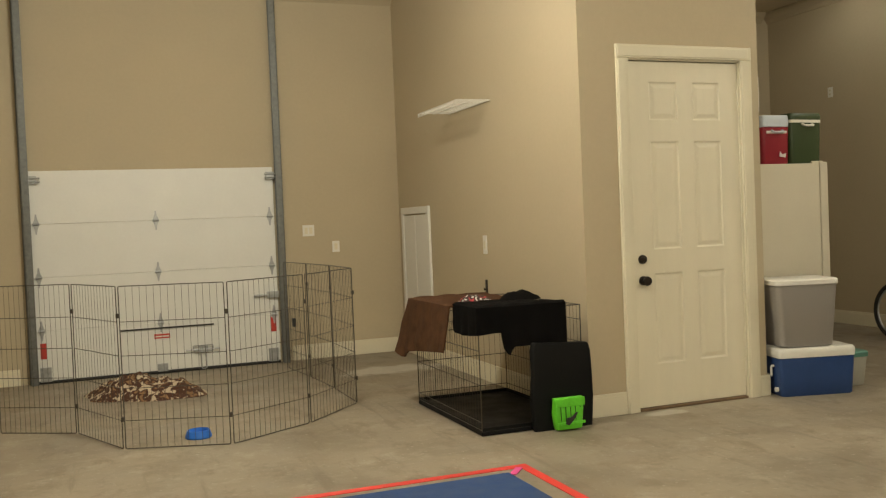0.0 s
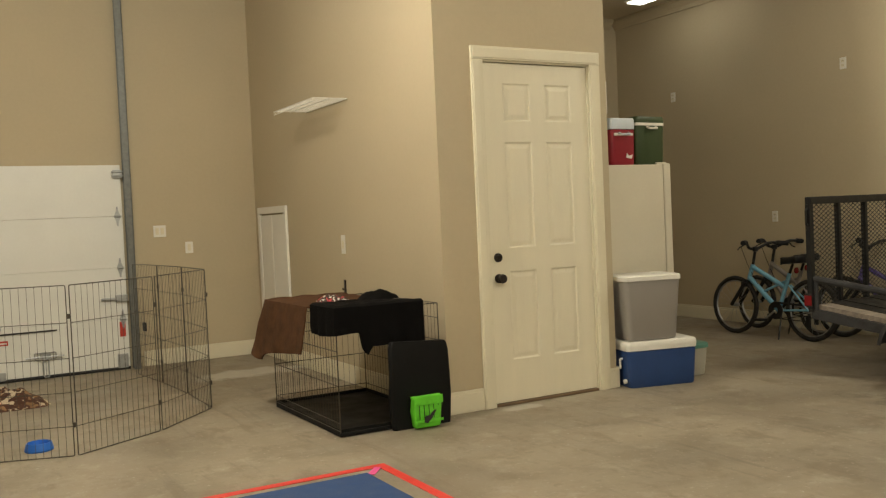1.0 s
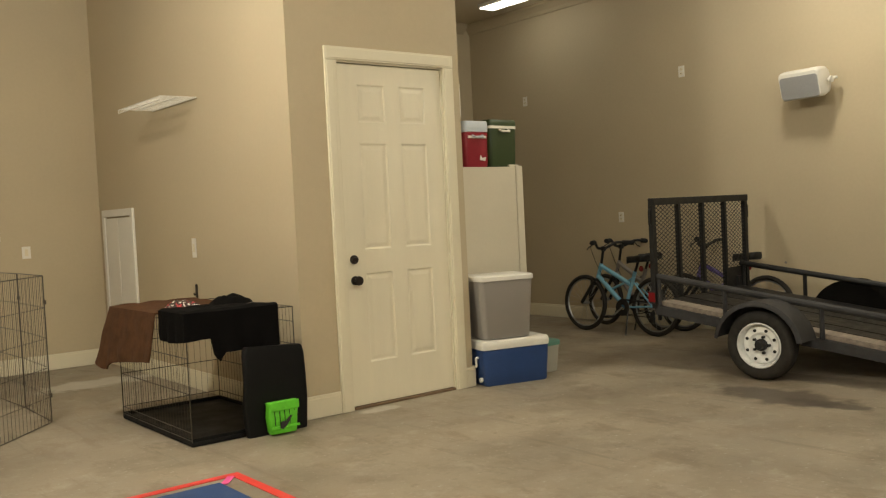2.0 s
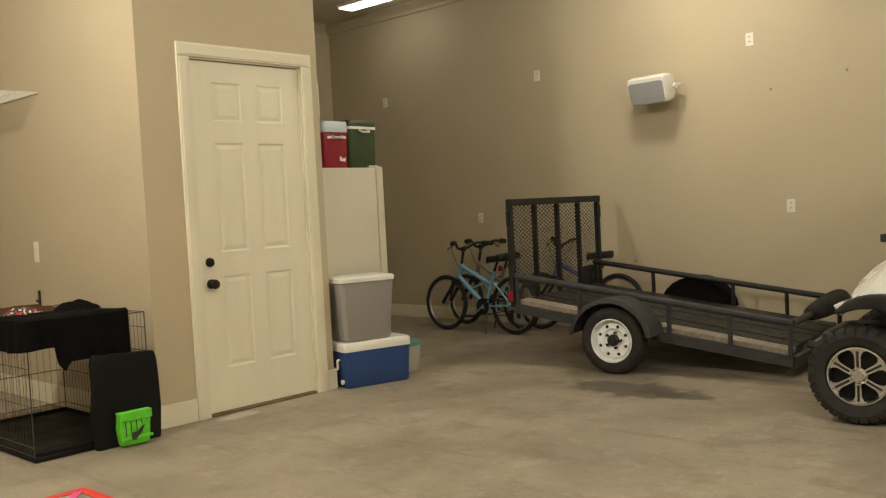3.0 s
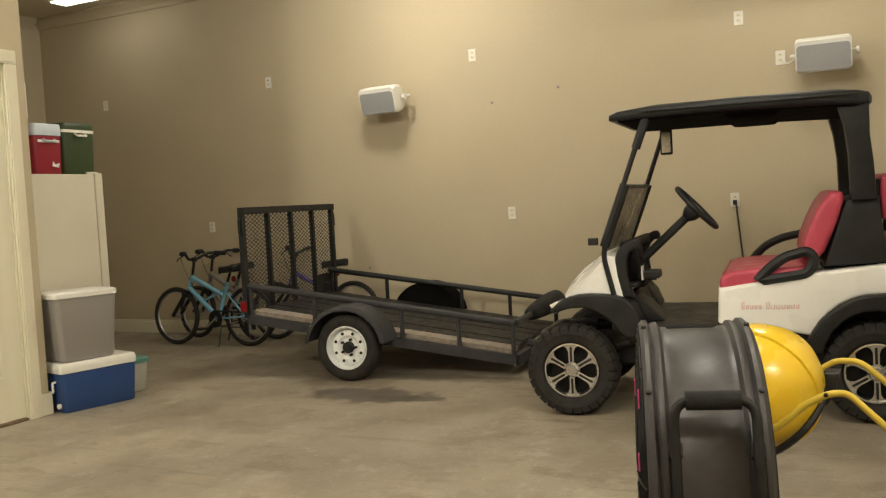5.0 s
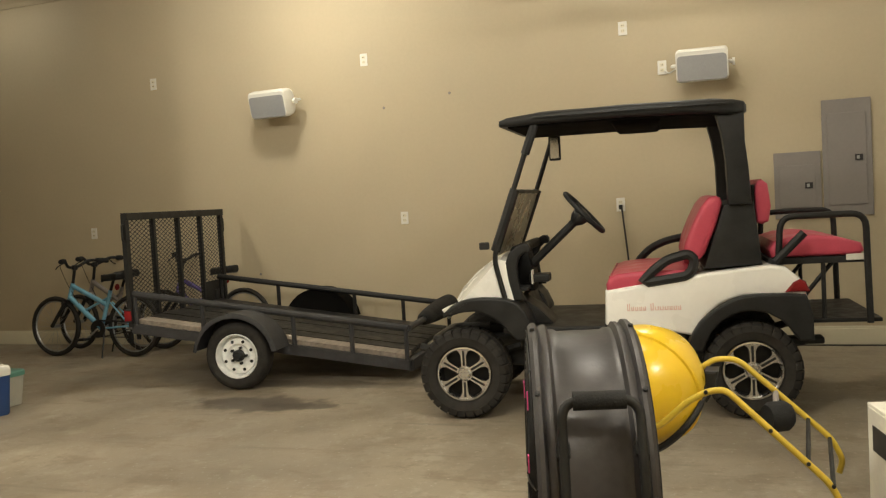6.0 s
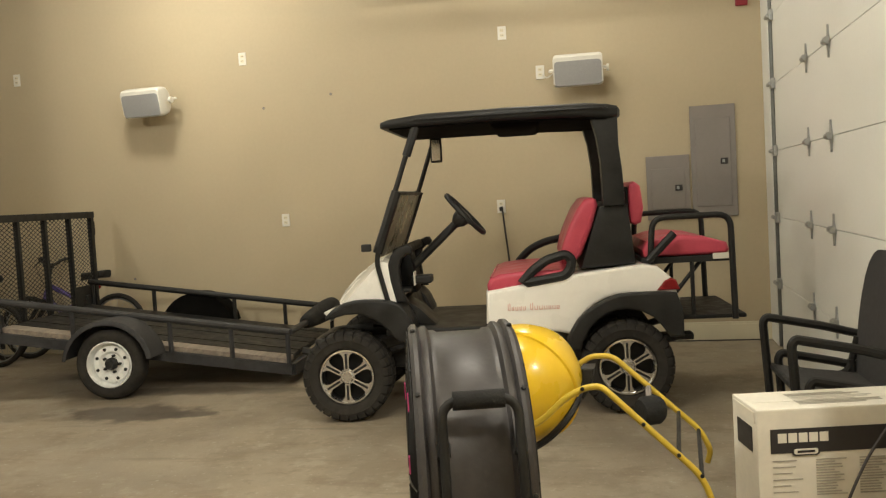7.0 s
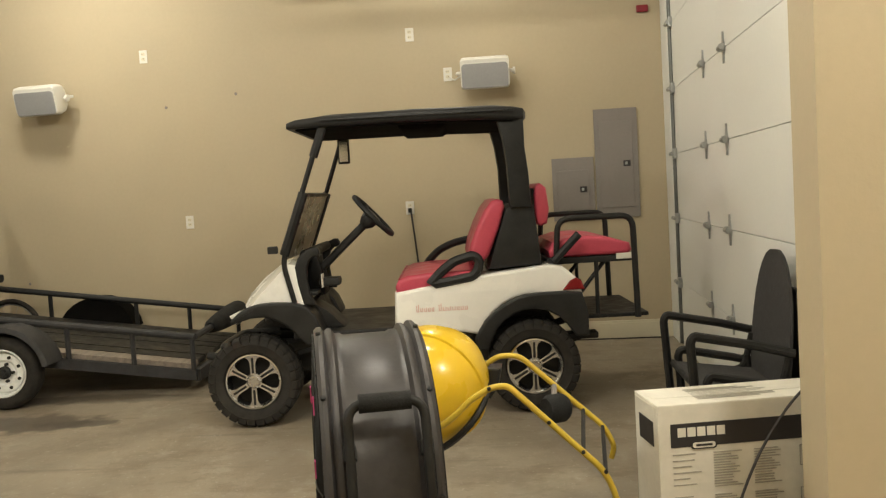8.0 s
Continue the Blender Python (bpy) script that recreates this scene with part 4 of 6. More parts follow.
def cart_wheel(parent, x, y, side):
    """Knobby tyre on a machined alloy rim; side: +1 shows its face to +y."""
    e = part("wheel", b_lathe([(0.0, -0.06 * side), (0.16, -0.06 * side), (0.172, -0.09 * side), (0.172, 0.085 * side), (0.155, 0.085 * side), (0.15, 0.02 * side), (0.0, 0.015 * side)], 40, axis="Y"), "blacksteel", parent, "", True)
    e.matrix_local = pose(x, y, 0.282)
    bm = bmesh.new()
    tyre(bm, 0.274, 0.235, 0.168)
    part("tyre", bm, "rubber", e, "black knobby tyre", True)
    rr, h = 0.274, 0.1175
    for i in range(28):
        for s in (-1, 1):
            if s not in BLOCKS:
                bm = b_prism([(rr - 0.014, s * h * 0.08), (rr + 0.004, s * h * 0.08), (rr + 0.003, s * h * 0.74), (rr - 0.012, s * h * 0.96), (rr - 0.048, s * h * 1.02), (rr - 0.055, s * h * 0.94), (rr - 0.02, s * h * 0.8)], -0.024, 0.024, "Z")
                first = part("tread_block", bm, "rubber", e)
                BLOCKS[s] = first.data
            else:
                first = new("tread_block", BLOCKS[s])
                first.parent = e
            first.matrix_local = Matrix.Rotation(2 * math.pi * (i + (0.5 if s > 0 else 0)) / 28, 4, "Y")
    bm = b_lathe([(0.162, 0.082 * side), (0.168, 0.098 * side), (0.158, 0.1 * side), (0.15, 0.085 * side)], 40, axis="Y")
    y0, y1 = sorted((0.062 * side, 0.093 * side))
    for i in range(6):
        a = 2 * math.pi * (i + 0.5) / 6
        pts = [(0.03, -0.015), (0.115, -0.0175), (0.138, -0.028), (0.152, -0.054), (0.160, -0.035), (0.163, 0.0), (0.160, 0.035), (0.152, 0.054), (0.138, 0.028), (0.115, 0.0175), (0.03, 0.015)]
        b_prism([(u * math.cos(a) - v * math.sin(a), u * math.sin(a) + v * math.cos(a)) for u, v in pts], y0, y1, "Y", bm=bm)
    b_lathe([(0.0, 0.1 * side), (0.035, 0.1 * side), (0.05, 0.085 * side), (0.052, 0.03 * side)], 24, bm, "Y")
    part("rim", bm, "chrome", e, "machined alloy spokes", True)
    y0, y1 = sorted((0.08 * side, 0.0945 * side))
    for i in range(6):
        key = ("groove", side)
        if key not in BLOCKS:
            g = part("spoke_groove", b_box(0.05, y0, -0.0085, 0.146, y1, 0.0085, bev=0.003, seg=1), "black", e)
            BLOCKS[key] = g.data
        else:
            g = new("spoke_groove", BLOCKS[key])
            g.parent = e
        g.matrix_local = Matrix.Rotation(-2 * math.pi * (i + 0.5) / 6, 4, "Y")
    bm = bmesh.new()
    for i in range(6):
        a = 2 * math.pi * i / 6 + 0.5
        b_lathe([(0.0, 0.108 * side), (0.006, 0.107 * side), (0.008, 0.09 * side)], 8, bm, "Y", Matrix.Translation((0.026 * math.cos(a), 0, 0.026 * math.sin(a))))
    part("lug_nuts", bm, "chrome", e)
    return e


def trailer_wheel(parent, x, y, z, side):
    e = part("wheel", b_lathe([(0.0, 0.012 * side), (0.075, 0.012 * side), (0.095, 0.03 * side), (0.135, 0.025 * side), (0.142, 0.0), (0.15, 0.0), (0.155, 0.05 * side), (0.166, 0.07 * side), (0.172, 0.066 * side), (0.166, 0.0), (0.166, -0.07 * side), (0.0, -0.05 * side)], 40, axis="Y"), "whitewheel", parent, "white spoked steel rim", True)
    e.matrix_local = pose(x, y, z)
    bm = bmesh.new()
    tyre(bm, 0.262, 0.15, 0.166)
    part("tyre", bm, "rubber", e, "black trailer tyre", True)
    bm = b_lathe([(0, 0.075 * side), (0.028, 0.073 * side), (0.032, 0.05 * side), (0.045, 0.04 * side), (0.046, 0.012 * side)], 20, axis="Y")
    for i in range(5):
        a = 2 * math.pi * i / 5
        b_lathe([(0, 0.04 * side), (0.011, 0.038 * side), (0.011, 0.01 * side)], 6, bm, "Y", Matrix.Translation((0.062 * math.cos(a), 0, 0.062 * math.sin(a))))
    part("hub", bm, "black", e, "greasy black hub and nuts", True)
    for i in range(8):
        a = 2 * math.pi * (i + 0.5) / 8
        bm = b_lathe([(0.0, 0.0335 * side), (0.012, 0.0335 * side), (0.0125, 0.024 * side)], 10, None, "Y", Matrix.Translation((0.114 * math.cos(a), 0, 0.114 * math.sin(a))))
        part("vent_hole", bm, "black", e, "dark vent hole")
    return e


# ---- utility trailer ----
TX, TY, TH, TL, TW = 6.93, 4.975, -82.7, 2.30, 1.54


def trailer():
    e = thing("utility_trailer", pose(TX, TY, 0, 0, 0, TH), "faded black single-axle utility trailer, nose down, gate up", "trailer")
    Y = TW / 2

    def zt(x):
        return 0.752 - 0.147 * x
    hb = 0.275
    def bar(name, a, b, r=0.022, n=8, material="trailer", parent=e):
        return part(name, b_tube([a, b], r, n), material, parent)
    for s in (-1, 1):
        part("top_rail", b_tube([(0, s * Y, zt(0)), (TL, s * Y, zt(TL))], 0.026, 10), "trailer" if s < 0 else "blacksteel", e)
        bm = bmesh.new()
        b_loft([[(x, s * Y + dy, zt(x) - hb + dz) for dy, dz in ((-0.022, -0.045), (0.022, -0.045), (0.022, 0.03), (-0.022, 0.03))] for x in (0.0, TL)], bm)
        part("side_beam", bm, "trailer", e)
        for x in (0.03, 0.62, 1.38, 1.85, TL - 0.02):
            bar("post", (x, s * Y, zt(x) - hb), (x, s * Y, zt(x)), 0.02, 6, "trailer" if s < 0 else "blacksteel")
        # fender
        c = Vector((1.0, 0, 0.262))
        bm = bmesh.new()
        pro = []
        for i in range(15):
            a = radians(8 + 164 * i / 14)
            pro.append((c.x - 0.345 * math.cos(a), c.z + 0.335 * math.sin(a)))
        secs = []
        for x, z in pro:
            nx, nz = (x - c.x) / 0.345, (z - c.z) / 0.335
            y0, y1 = s * (Y + 0.025), s * (Y + 0.275)
            secs.append([(x, y0, z), (x, y1, z), (x - nx * 0.02, y1 + s * 0.012, z - nz * 0.02), (x - nx * 0.035, y1 + s * 0.012, z - nz * 0.035), (x - nx * 0.03, y1, z - nz * 0.03), (x - nx * 0.008, y1 - s * 0.01, z - nz * 0.008), (x - nx * 0.008, y0, z - nz * 0.008)])
        b_loft(secs, bm)
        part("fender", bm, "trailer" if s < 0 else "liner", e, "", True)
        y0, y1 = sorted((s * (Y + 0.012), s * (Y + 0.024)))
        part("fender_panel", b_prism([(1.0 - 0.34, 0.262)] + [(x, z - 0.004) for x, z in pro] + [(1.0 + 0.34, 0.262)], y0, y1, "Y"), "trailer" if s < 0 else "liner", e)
        trailer_wheel(e, 1.0, s * (Y + 0.175), 0.264, s)
    bar("axle", (1.0, -Y - 0.1, 0.264), (1.0, Y + 0.1, 0.264), 0.03)
    for x in (0.02, TL):
        bm = bmesh.new()
        b_loft([[(x + dx, yy, zt(x) - hb + dz) for dx, dz in ((-0.022, -0.055), (0.022, -0.055), (0.022, 0.03), (-0.022, 0.03))] for yy in (-Y + 0.02, Y - 0.02)], bm)
        part("cross_beam", bm, "trailer", e)
    bar("front_rail", (TL, -Y, zt(TL)), (TL, Y, zt(TL)), 0.026)
    n = 8
    for i in range(n):
        y0 = -Y + 0.03 + (2 * Y - 0.06) * i / n
        y1 = y0 + (2 * Y - 0.06) / n - 0.008
        dz = 0.004 * ((i * 7) % 3)
        bm = b_loft([[(x, yy, zt(x) - hb + zz + dz) for yy, zz in ((y0, 0.03), (y1, 0.03), (y1, 0.066), (y0, 0.066))] for x in (0.03, TL - 0.04)])
        # planks past the nearest are coloured near black for shade inside the bed
        part("deck_plank", bm, "plank" if i < 1 else "blacksteel", e, "weathered grey plank" if i < 1 else "plank coloured dark for the shaded far deck")
    # tongue and jack
    for s in (-1, 1):
        part("tongue_beam", b_loft([[(x, y + dy, z + dz) for dy, dz in ((-0.02, -0.035), (0.02, -0.035), (0.02, 0.035), (-0.02, 0.035))] for x, y, z in ((TL - 0.05, s * 0.5, zt(TL) - hb - 0.05), (TL + 0.62, s * 0.04, 0.085))]), "trailer", e)
    part("coupler", b_box(TL + 0.58, -0.05, 0.03, TL + 0.82, 0.05, 0.13, bev=0.02), "trailer", e)
    part("coupler_foot", b_box(TL + 0.6, -0.09, 0.0, TL + 0.8, 0.09, 0.03), "plank", e)
    bm = b_tube([(TL + 0.45, 0.0, 0.02), (TL + 0.45, 0.0, 0.5)], 0.025, 10)
    part("jack", bm, "trailer", e)
    # tail lamps
    for s in (-1, 1):
        lm = part("lamp_box", b_box(-0.035, s * (Y - 0.02) - 0.07, zt(0) - 0.23, 0.02, s * (Y - 0.02) + 0.07, zt(0) - 0.12, bev=0.008), "black", e)
        part("red_lens", b_box(-0.05, s * (Y - 0.02) - 0.062, zt(0) - 0.222, -0.036, s * (Y - 0.02) + 0.062, zt(0) - 0.128, bev=0.006), "redlens", lm, "red lamp lens")
        part("side_lens", b_box(-0.03, s * (Y + 0.05) - 0.006, zt(0) - 0.215, 0.02, s * (Y + 0.05) + 0.006, zt(0) - 0.135, bev=0.004), "redlens", lm, "red lamp lens")
    # ramp gate
    g = part("gate_frame", b_box(-0.028, -Y - 0.03, 1.345, 0.028, Y + 0.15, 1.405, bev=0.006), "blacksteel", e)
    zb = zt(0) - 0.23
    ys = [-Y - 0.015 + (2 * Y + 0.135) * i / 4 for i in range(5)]
    for i, y in enumerate(ys):
        w = 0.026 if i in (0, 4) else 0.017
        part("upright", b_box(-0.02, y - w, zb, 0.02, y + w, 1.346), "blacksteel", g)
    part("bottom_bar", b_box(-0.022, -Y - 0.03, zb - 0.04, 0.022, Y + 0.14, zb), "blacksteel", g)
    part("inset_plate", b_box(-0.006, ys[3] + 0.02, zb, 0.004, ys[4] - 0.026, zb + 0.2), "blacksteel", g)
    for a, b in zip(ys, ys[1:]):
        bm = bmesh.new()
        y0, y1, z0, z1 = a + 0.015, b - 0.015, zb, 1.346
        k, st = 0.52, 0.036
        c = z0 - (y1 - y0) * k
        while c < z1:
            for s in (1, -1):
                pts = []
                for yy in (y0, y1):
                    zz = c + k * ((yy - y0) if s > 0 else (y1 - yy))
                    pts.append((yy, zz))
                (ya, za), (yb, zb2) = pts
                if s < 0:
                    (ya, za), (yb, zb2) = (yb, zb2), (ya, za)
                lo, hi = max(0, (z0 - za) / (zb2 - za)), min(1, (z1 - za) / (zb2 - za))
                if hi > lo:
                    P = [(0, ya + (yb - ya) * t, za + (zb2 - za) * t) for t in (lo, hi)]
                    b_tube(P, 0.0027, 4, bm, caps=False)
            c += st
        part("mesh", bm, "blacksteel", g, "expanded steel mesh")
    for s in (-1, 1):
        part("latch_loop", b_tube(rounded([(0, s * Y + 0.06 + s * 0.07, 1.18), (0, s * Y + 0.06 + s * 0.125, 1.18), (0, s * Y + 0.06 + s * 0.125, 1.31), (0, s * Y + 0.06 + s * 0.07, 1.31)], 0.02), 0.008, 6), "blacksteel", g)


trailer()


# thick pad on the nose rail
pad = thing("rail_pad", pose(TX, TY, 0, 0, 0, TH), "thick worn black foam pad round the trailer's nose rail", "pad")
part("sleeve", b_lathe([(0.03, -0.30), (0.052, -0.27), (0.064, -0.15), (0.078, 0.1), (0.092, 0.5), (0.09, 0.70), (0.06, 0.765), (0.028, 0.77)], 20, axis="Y", m=Matrix.Translation((TL, 0, 0.418))), "foam", pad, "", True)


# ---- golf cart ----
def arc(cx, cz, rx, rz, a0, a1, n=12):
    return [(cx + rx * math.cos(radians(a0 + (a1 - a0) * i / n)), cz + rz * math.sin(radians(a0 + (a1 - a0) * i / n))) for i in range(n + 1)]


def golf_cart():
    e = thing("golf_cart", pose(6.193, 0.185, 0, 0, 0, 96.49 - 0), "white lifted golf cart with red vinyl seats and black roof", "golf cart")
    part("chassis", b_box(-0.25, -0.33, 0.28, 1.85, 0.33, 0.40, bev=0.02), "black", e)
    part("floor_pan", b_box(0.72, -0.55, 0.515, 1.45, 0.55, 0.555, bev=0.012), "black", e)
    part("bumper", b_tube(rounded([(1.7, -0.35, 0.45), (1.95, -0.3, 0.45), (1.95, 0.3, 0.45), (1.7, 0.35, 0.45)], 0.08), 0.03, 10), "black", e)
    for x in (0.0, 1.70):
        part("axle", b_tube([(x, -0.5, 0.282), (x, 0.5, 0.282)], 0.04, 10), "black", e)
        for s in (-1, 1):
            part("leaf_spring", b_tube([(x - 0.33, s * 0.36, 0.42), (x, s * 0.36, 0.33), (x + 0.33, s * 0.36, 0.42)], 0.025, 6), "black", e)
            cart_wheel(e, x, s * 0.505, s)
    # white rear body
    side = [(0.83, 0.555), (0.82, 0.765), (0.31, 0.842), (-0.12, 0.885), (-0.20, 0.872), (-0.28, 0.80), (-0.315, 0.70), (-0.33, 0.62), (-0.26, 0.655)]
    side += [(x, z) for x, z in arc(0.0, 0.36, 0.33, 0.35, 120, 20, 8)] + [(0.40, 0.50)]
    part("rear_body", b_prism(side, -0.56, 0.56, "Y", bev=0.025, seg=3), "cartwhite", e, "white plastic body", True)
    part("body_trim", b_box(0.80, -0.555, 0.54, 0.835, 0.555, 0.57, bev=0.01), "black", e)
    for s in (-1, 1):
        rear_o = [(0.35, 0.45), (0.325, 0.512), (0.285, 0.572), (0.235, 0.62), (0.17, 0.664), (0.092, 0.702), (0.03, 0.718), (-0.05, 0.724), (-0.187, 0.724), (-0.30, 0.714), (-0.333, 0.60), (-0.333, 0.455)]
        rear_i = [(-0.255, 0.455), (-0.215, 0.515), (-0.16, 0.575), (-0.09, 0.615), (-0.02, 0.63), (0.05, 0.628), (0.11, 0.607), (0.165, 0.573), (0.22, 0.517), (0.255, 0.45), (0.272, 0.40), (0.335, 0.40)]
        y0, y1 = sorted((s * 0.45, s * 0.632))
        part("rear_fender", b_prism(rear_o + rear_i, y0, y1, "Y", bev=0.016, seg=3), "black", e, "matte black fender flare", True)
        front_o = [(1.815, 0.655), (1.765, 0.70), (1.705, 0.733), (1.64, 0.747), (1.57, 0.751), (1.48, 0.747), (1.412, 0.738), (1.348, 0.715), (1.30, 0.66), (1.262, 0.57), (1.262, 0.485), (1.36, 0.485)]
        front_i = [(1.398, 0.525), (1.425, 0.56), (1.46, 0.592), (1.495, 0.62), (1.537, 0.642), (1.575, 0.658), (1.615, 0.667), (1.69, 0.664), (1.764, 0.645), (1.81, 0.632)]
        y0, y1 = sorted((s * 0.30, s * 0.612))
        part("front_fender", b_prism(front_o + front_i, y0, y1, "Y", bev=0.016, seg=3), "black", e, "matte black fender flare", True)
        y0, y1 = sorted((s * 0.49, s * 0.576))
        part("tail_lamp", b_prism([(-0.192, 0.727), (-0.238, 0.782), (-0.275, 0.80), (-0.305, 0.785), (-0.328, 0.727)], y0, y1, "Y", bev=0.01), "redlens", e, "red tail lamp")
        y0, y1 = sorted((s * 0.25, s * 0.40))
        part("head_lamp", b_prism([(1.83, 0.60), (1.87, 0.66), (1.80, 0.69)], y0, y1, "Y", bev=0.01), "white", e, "clear head lamp")
    # white front cowl
    secs = []
    for i in range(13):
        q = -1 + 2 * i / 12
        s2 = abs(q) ** 2.4
        f = 0.09 * (1 - q * q)
        y = q * 0.545
        secs.append([(1.37, y, 0.70), (1.40, y, 0.985 - 0.02 * s2), (1.455, y, 1.005 - 0.03 * s2), (1.52 + f * 0.35, y, 0.965 - 0.05 * s2), (1.62 + f * 0.7, y, 0.875 - 0.06 * s2), (1.69 + f * 0.95, y, 0.78 - 0.04 * s2), (1.72 + f, y, 0.72), (1.70 + f, y, 0.70)])
    part("front_cowl", b_loft(secs), "cartwhite", e, "white plastic cowl", True)
    # dash
    part("dash", b_box(1.385, -0.5, 0.64, 1.405, 0.5, 1.0), "black", e, "recessed black dash")
    part("dash_roll", b_tube([(1.355, -0.52, 1.025), (1.355, 0.52, 1.025)], 0.032, 12), "blackmatte", e, "", True)
    part("dash_shelf", b_box(1.29, -0.51, 0.775, 1.386, 0.51, 0.80, bev=0.008), "black", e)
    part("kick_panel", b_prism([(1.385, 0.73), (1.345, 0.72), (1.32, 0.65), (1.27, 0.557), (1.31, 0.557), (1.385, 0.66)], -0.5, 0.5, "Y", bev=0.01), "black", e, "", True)
    part("pedal_box", b_prism([(1.345, 0.72), (1.25, 0.66), (1.15, 0.557), (1.30, 0.557)], 0.12, 0.40, "Y", bev=0.01), "black", e, "", True)
    part("column_shroud", b_prism([(1.36, 1.03), (1.30, 1.0), (1.265, 0.85), (1.27, 0.76), (1.386, 0.76), (1.386, 1.0)], 0.14, 0.36, "Y", bev=0.015), "blackmatte", e, "", True)
    part("switch_plate", b_box(1.262, 0.40, 0.815, 1.268, 0.49, 0.90, bev=0.002), "card", e, "brown key switch plate")
    for s in (-1, 1):
        hoop_o = [(1.375, 0.72), (1.405, 0.85), (1.417, 0.955), (1.395, 1.01), (1.35, 1.05), (1.305, 1.072), (1.275, 1.07), (1.262, 1.045)]
        hoop_i = [(1.265, 1.01), (1.30, 1.012), (1.33, 0.985), (1.345, 0.942), (1.345, 0.86), (1.335, 0.79), (1.30, 0.72)]
        y0, y1 = sorted((s * 0.49, s * 0.55))
        part("dash_hoop", b_prism(hoop_o + hoop_i, y0, y1, "Y", bev=0.014, seg=3), "black", e, "", True)
    part("cup_holder", b_box(1.165, 0.30, 0.82, 1.29, 0.44, 0.87, bev=0.012), "black", e)
    # steering
    c = Vector((0.945, 0.27, 1.235))
    nrm = Vector((0.74, 0, -0.67)).normalized()
    mw = Matrix.Translation(c) @ nrm.to_track_quat("Z", "Y").to_matrix().to_4x4()
    sw = part("steering_wheel", b_tube([mw @ Vector((0.165 * math.cos(2 * math.pi * i / 28), 0.165 * math.sin(2 * math.pi * i / 28), 0)) for i in range(28)], 0.016, 8, closed=True), "black", e, "", True)
    bm = bmesh.new()
    for k in range(3):
        a = 2 * math.pi * k / 3 + 0.5
        b_tube([mw @ Vector((0, 0, 0.025)), mw @ Vector((0.16 * math.cos(a), 0.16 * math.sin(a), 0))], 0.014, 6, bm)
    b_lathe([(0, -0.015), (0.05, -0.01), (0.06, 0.01), (0.05, 0.06), (0.03, 0.09)], 16, bm, "Z", mw)
    part("hub", bm, "black", sw, "", True)
    part("steering_column", b_tube([c + nrm * 0.05, c + nrm * 0.56], 0.026, 10), "black", e)
    # front seat
    cushion = [(0.30, 0.87), (0.45, 0.875), (0.62, 0.872), (0.74, 0.862), (0.795, 0.84), (0.815, 0.80), (0.812, 0.765), (0.79, 0.752), (0.60, 0.762), (0.30, 0.80)]
    part("seat_cushion", b_prism(cushion, -0.54, 0.54, "Y", bev=0.03, seg=3), "red", e, "red vinyl bench cushion", True)
    part("cushion_piping", b_tube([(0.79, -0.52, 0.845), (0.79, 0.52, 0.845)], 0.006, 6), "red", e)
    back = [(0.355, 0.905), (0.30, 0.895), (0.235, 0.955), (0.165, 1.12), (0.125, 1.25), (0.135, 1.285), (0.165, 1.297), (0.205, 1.288), (0.25, 1.235), (0.30, 1.14), (0.345, 1.03), (0.365, 0.95)]
    part("backrest", b_prism(back, -0.50, 0.50, "Y", bev=0.04, seg=4), "red", e, "red vinyl bench backrest", True)
    arm = rounded([(0.60, 0.552, 0.812), (0.53, 0.552, 0.882), (0.45, 0.552, 0.938), (0.335, 0.552, 0.968), (0.298, 0.552, 0.935), (0.31, 0.552, 0.875), (0.345, 0.552, 0.838), (0.45, 0.552, 0.822), (0.57, 0.552, 0.805)], 0.03)
    part("armrest", b_tube(arm, 0.029, 8, closed=True), "black", e, "", True)
    arm = rounded([(0.66, -0.552, 0.80), (0.64, -0.552, 0.86), (0.56, -0.552, 0.94), (0.45, -0.552, 0.99), (0.31, -0.552, 1.015), (0.27, -0.552, 0.98), (0.30, -0.552, 0.90), (0.33, -0.552, 0.82)], 0.05)
    part("armrest", b_tube(arm, 0.027, 8), "black", e, "", True)
    # rear shell, pillars and second seat
    part("seat_shell", b_prism([(0.245, 0.87), (0.185, 1.05), (0.12, 1.24), (0.06, 1.26), (-0.05, 1.25), (-0.085, 0.885)], -0.50, 0.50, "Y", bev=0.02), "black", e, "", True)
    for s in (-1, 1):
        y0, y1 = sorted((s * 0.42, s * 0.535))
        part("rear_pillar", b_prism([(0.15, 1.78), (0.12, 1.66), (0.10, 1.50), (0.095, 1.24), (-0.035, 1.24), (-0.025, 1.45), (-0.01, 1.6), (-0.01, 1.78)], y0, y1, "Y", bev=0.012), "black", e, "", True)
    part("rear_backrest", b_prism([(-0.065, 1.13), (-0.06, 1.30), (-0.07, 1.36), (-0.10, 1.38), (-0.135, 1.35), (-0.15, 1.22), (-0.135, 1.13), (-0.095, 1.115)], -0.44, 0.44, "Y", bev=0.025, seg=3), "red", e, "red vinyl backrest", True)
    part("backrest_board", b_box(-0.062, -0.42, 1.0, -0.04, 0.42, 1.35, bev=0.008), "black", e)
    part("rear_cushion", b_prism([(-0.14, 0.915), (-0.62, 0.915), (-0.645, 0.94), (-0.63, 0.985), (-0.50, 1.025), (-0.38, 1.04), (-0.25, 1.035), (-0.16, 1.01), (-0.13, 0.96)], -0.45, 0.45, "Y", bev=0.03, seg=3), "red", e, "red vinyl rear cushion", True)
    part("seat_base", b_box(-0.66, -0.46, 0.875, -0.12, 0.46, 0.913, bev=0.006), "black", e)
    part("plate_holder", b_box(-0.64, 0.462, 0.89, -0.54, 0.475, 0.925, bev=0.003), "card", e, "pale sticker")
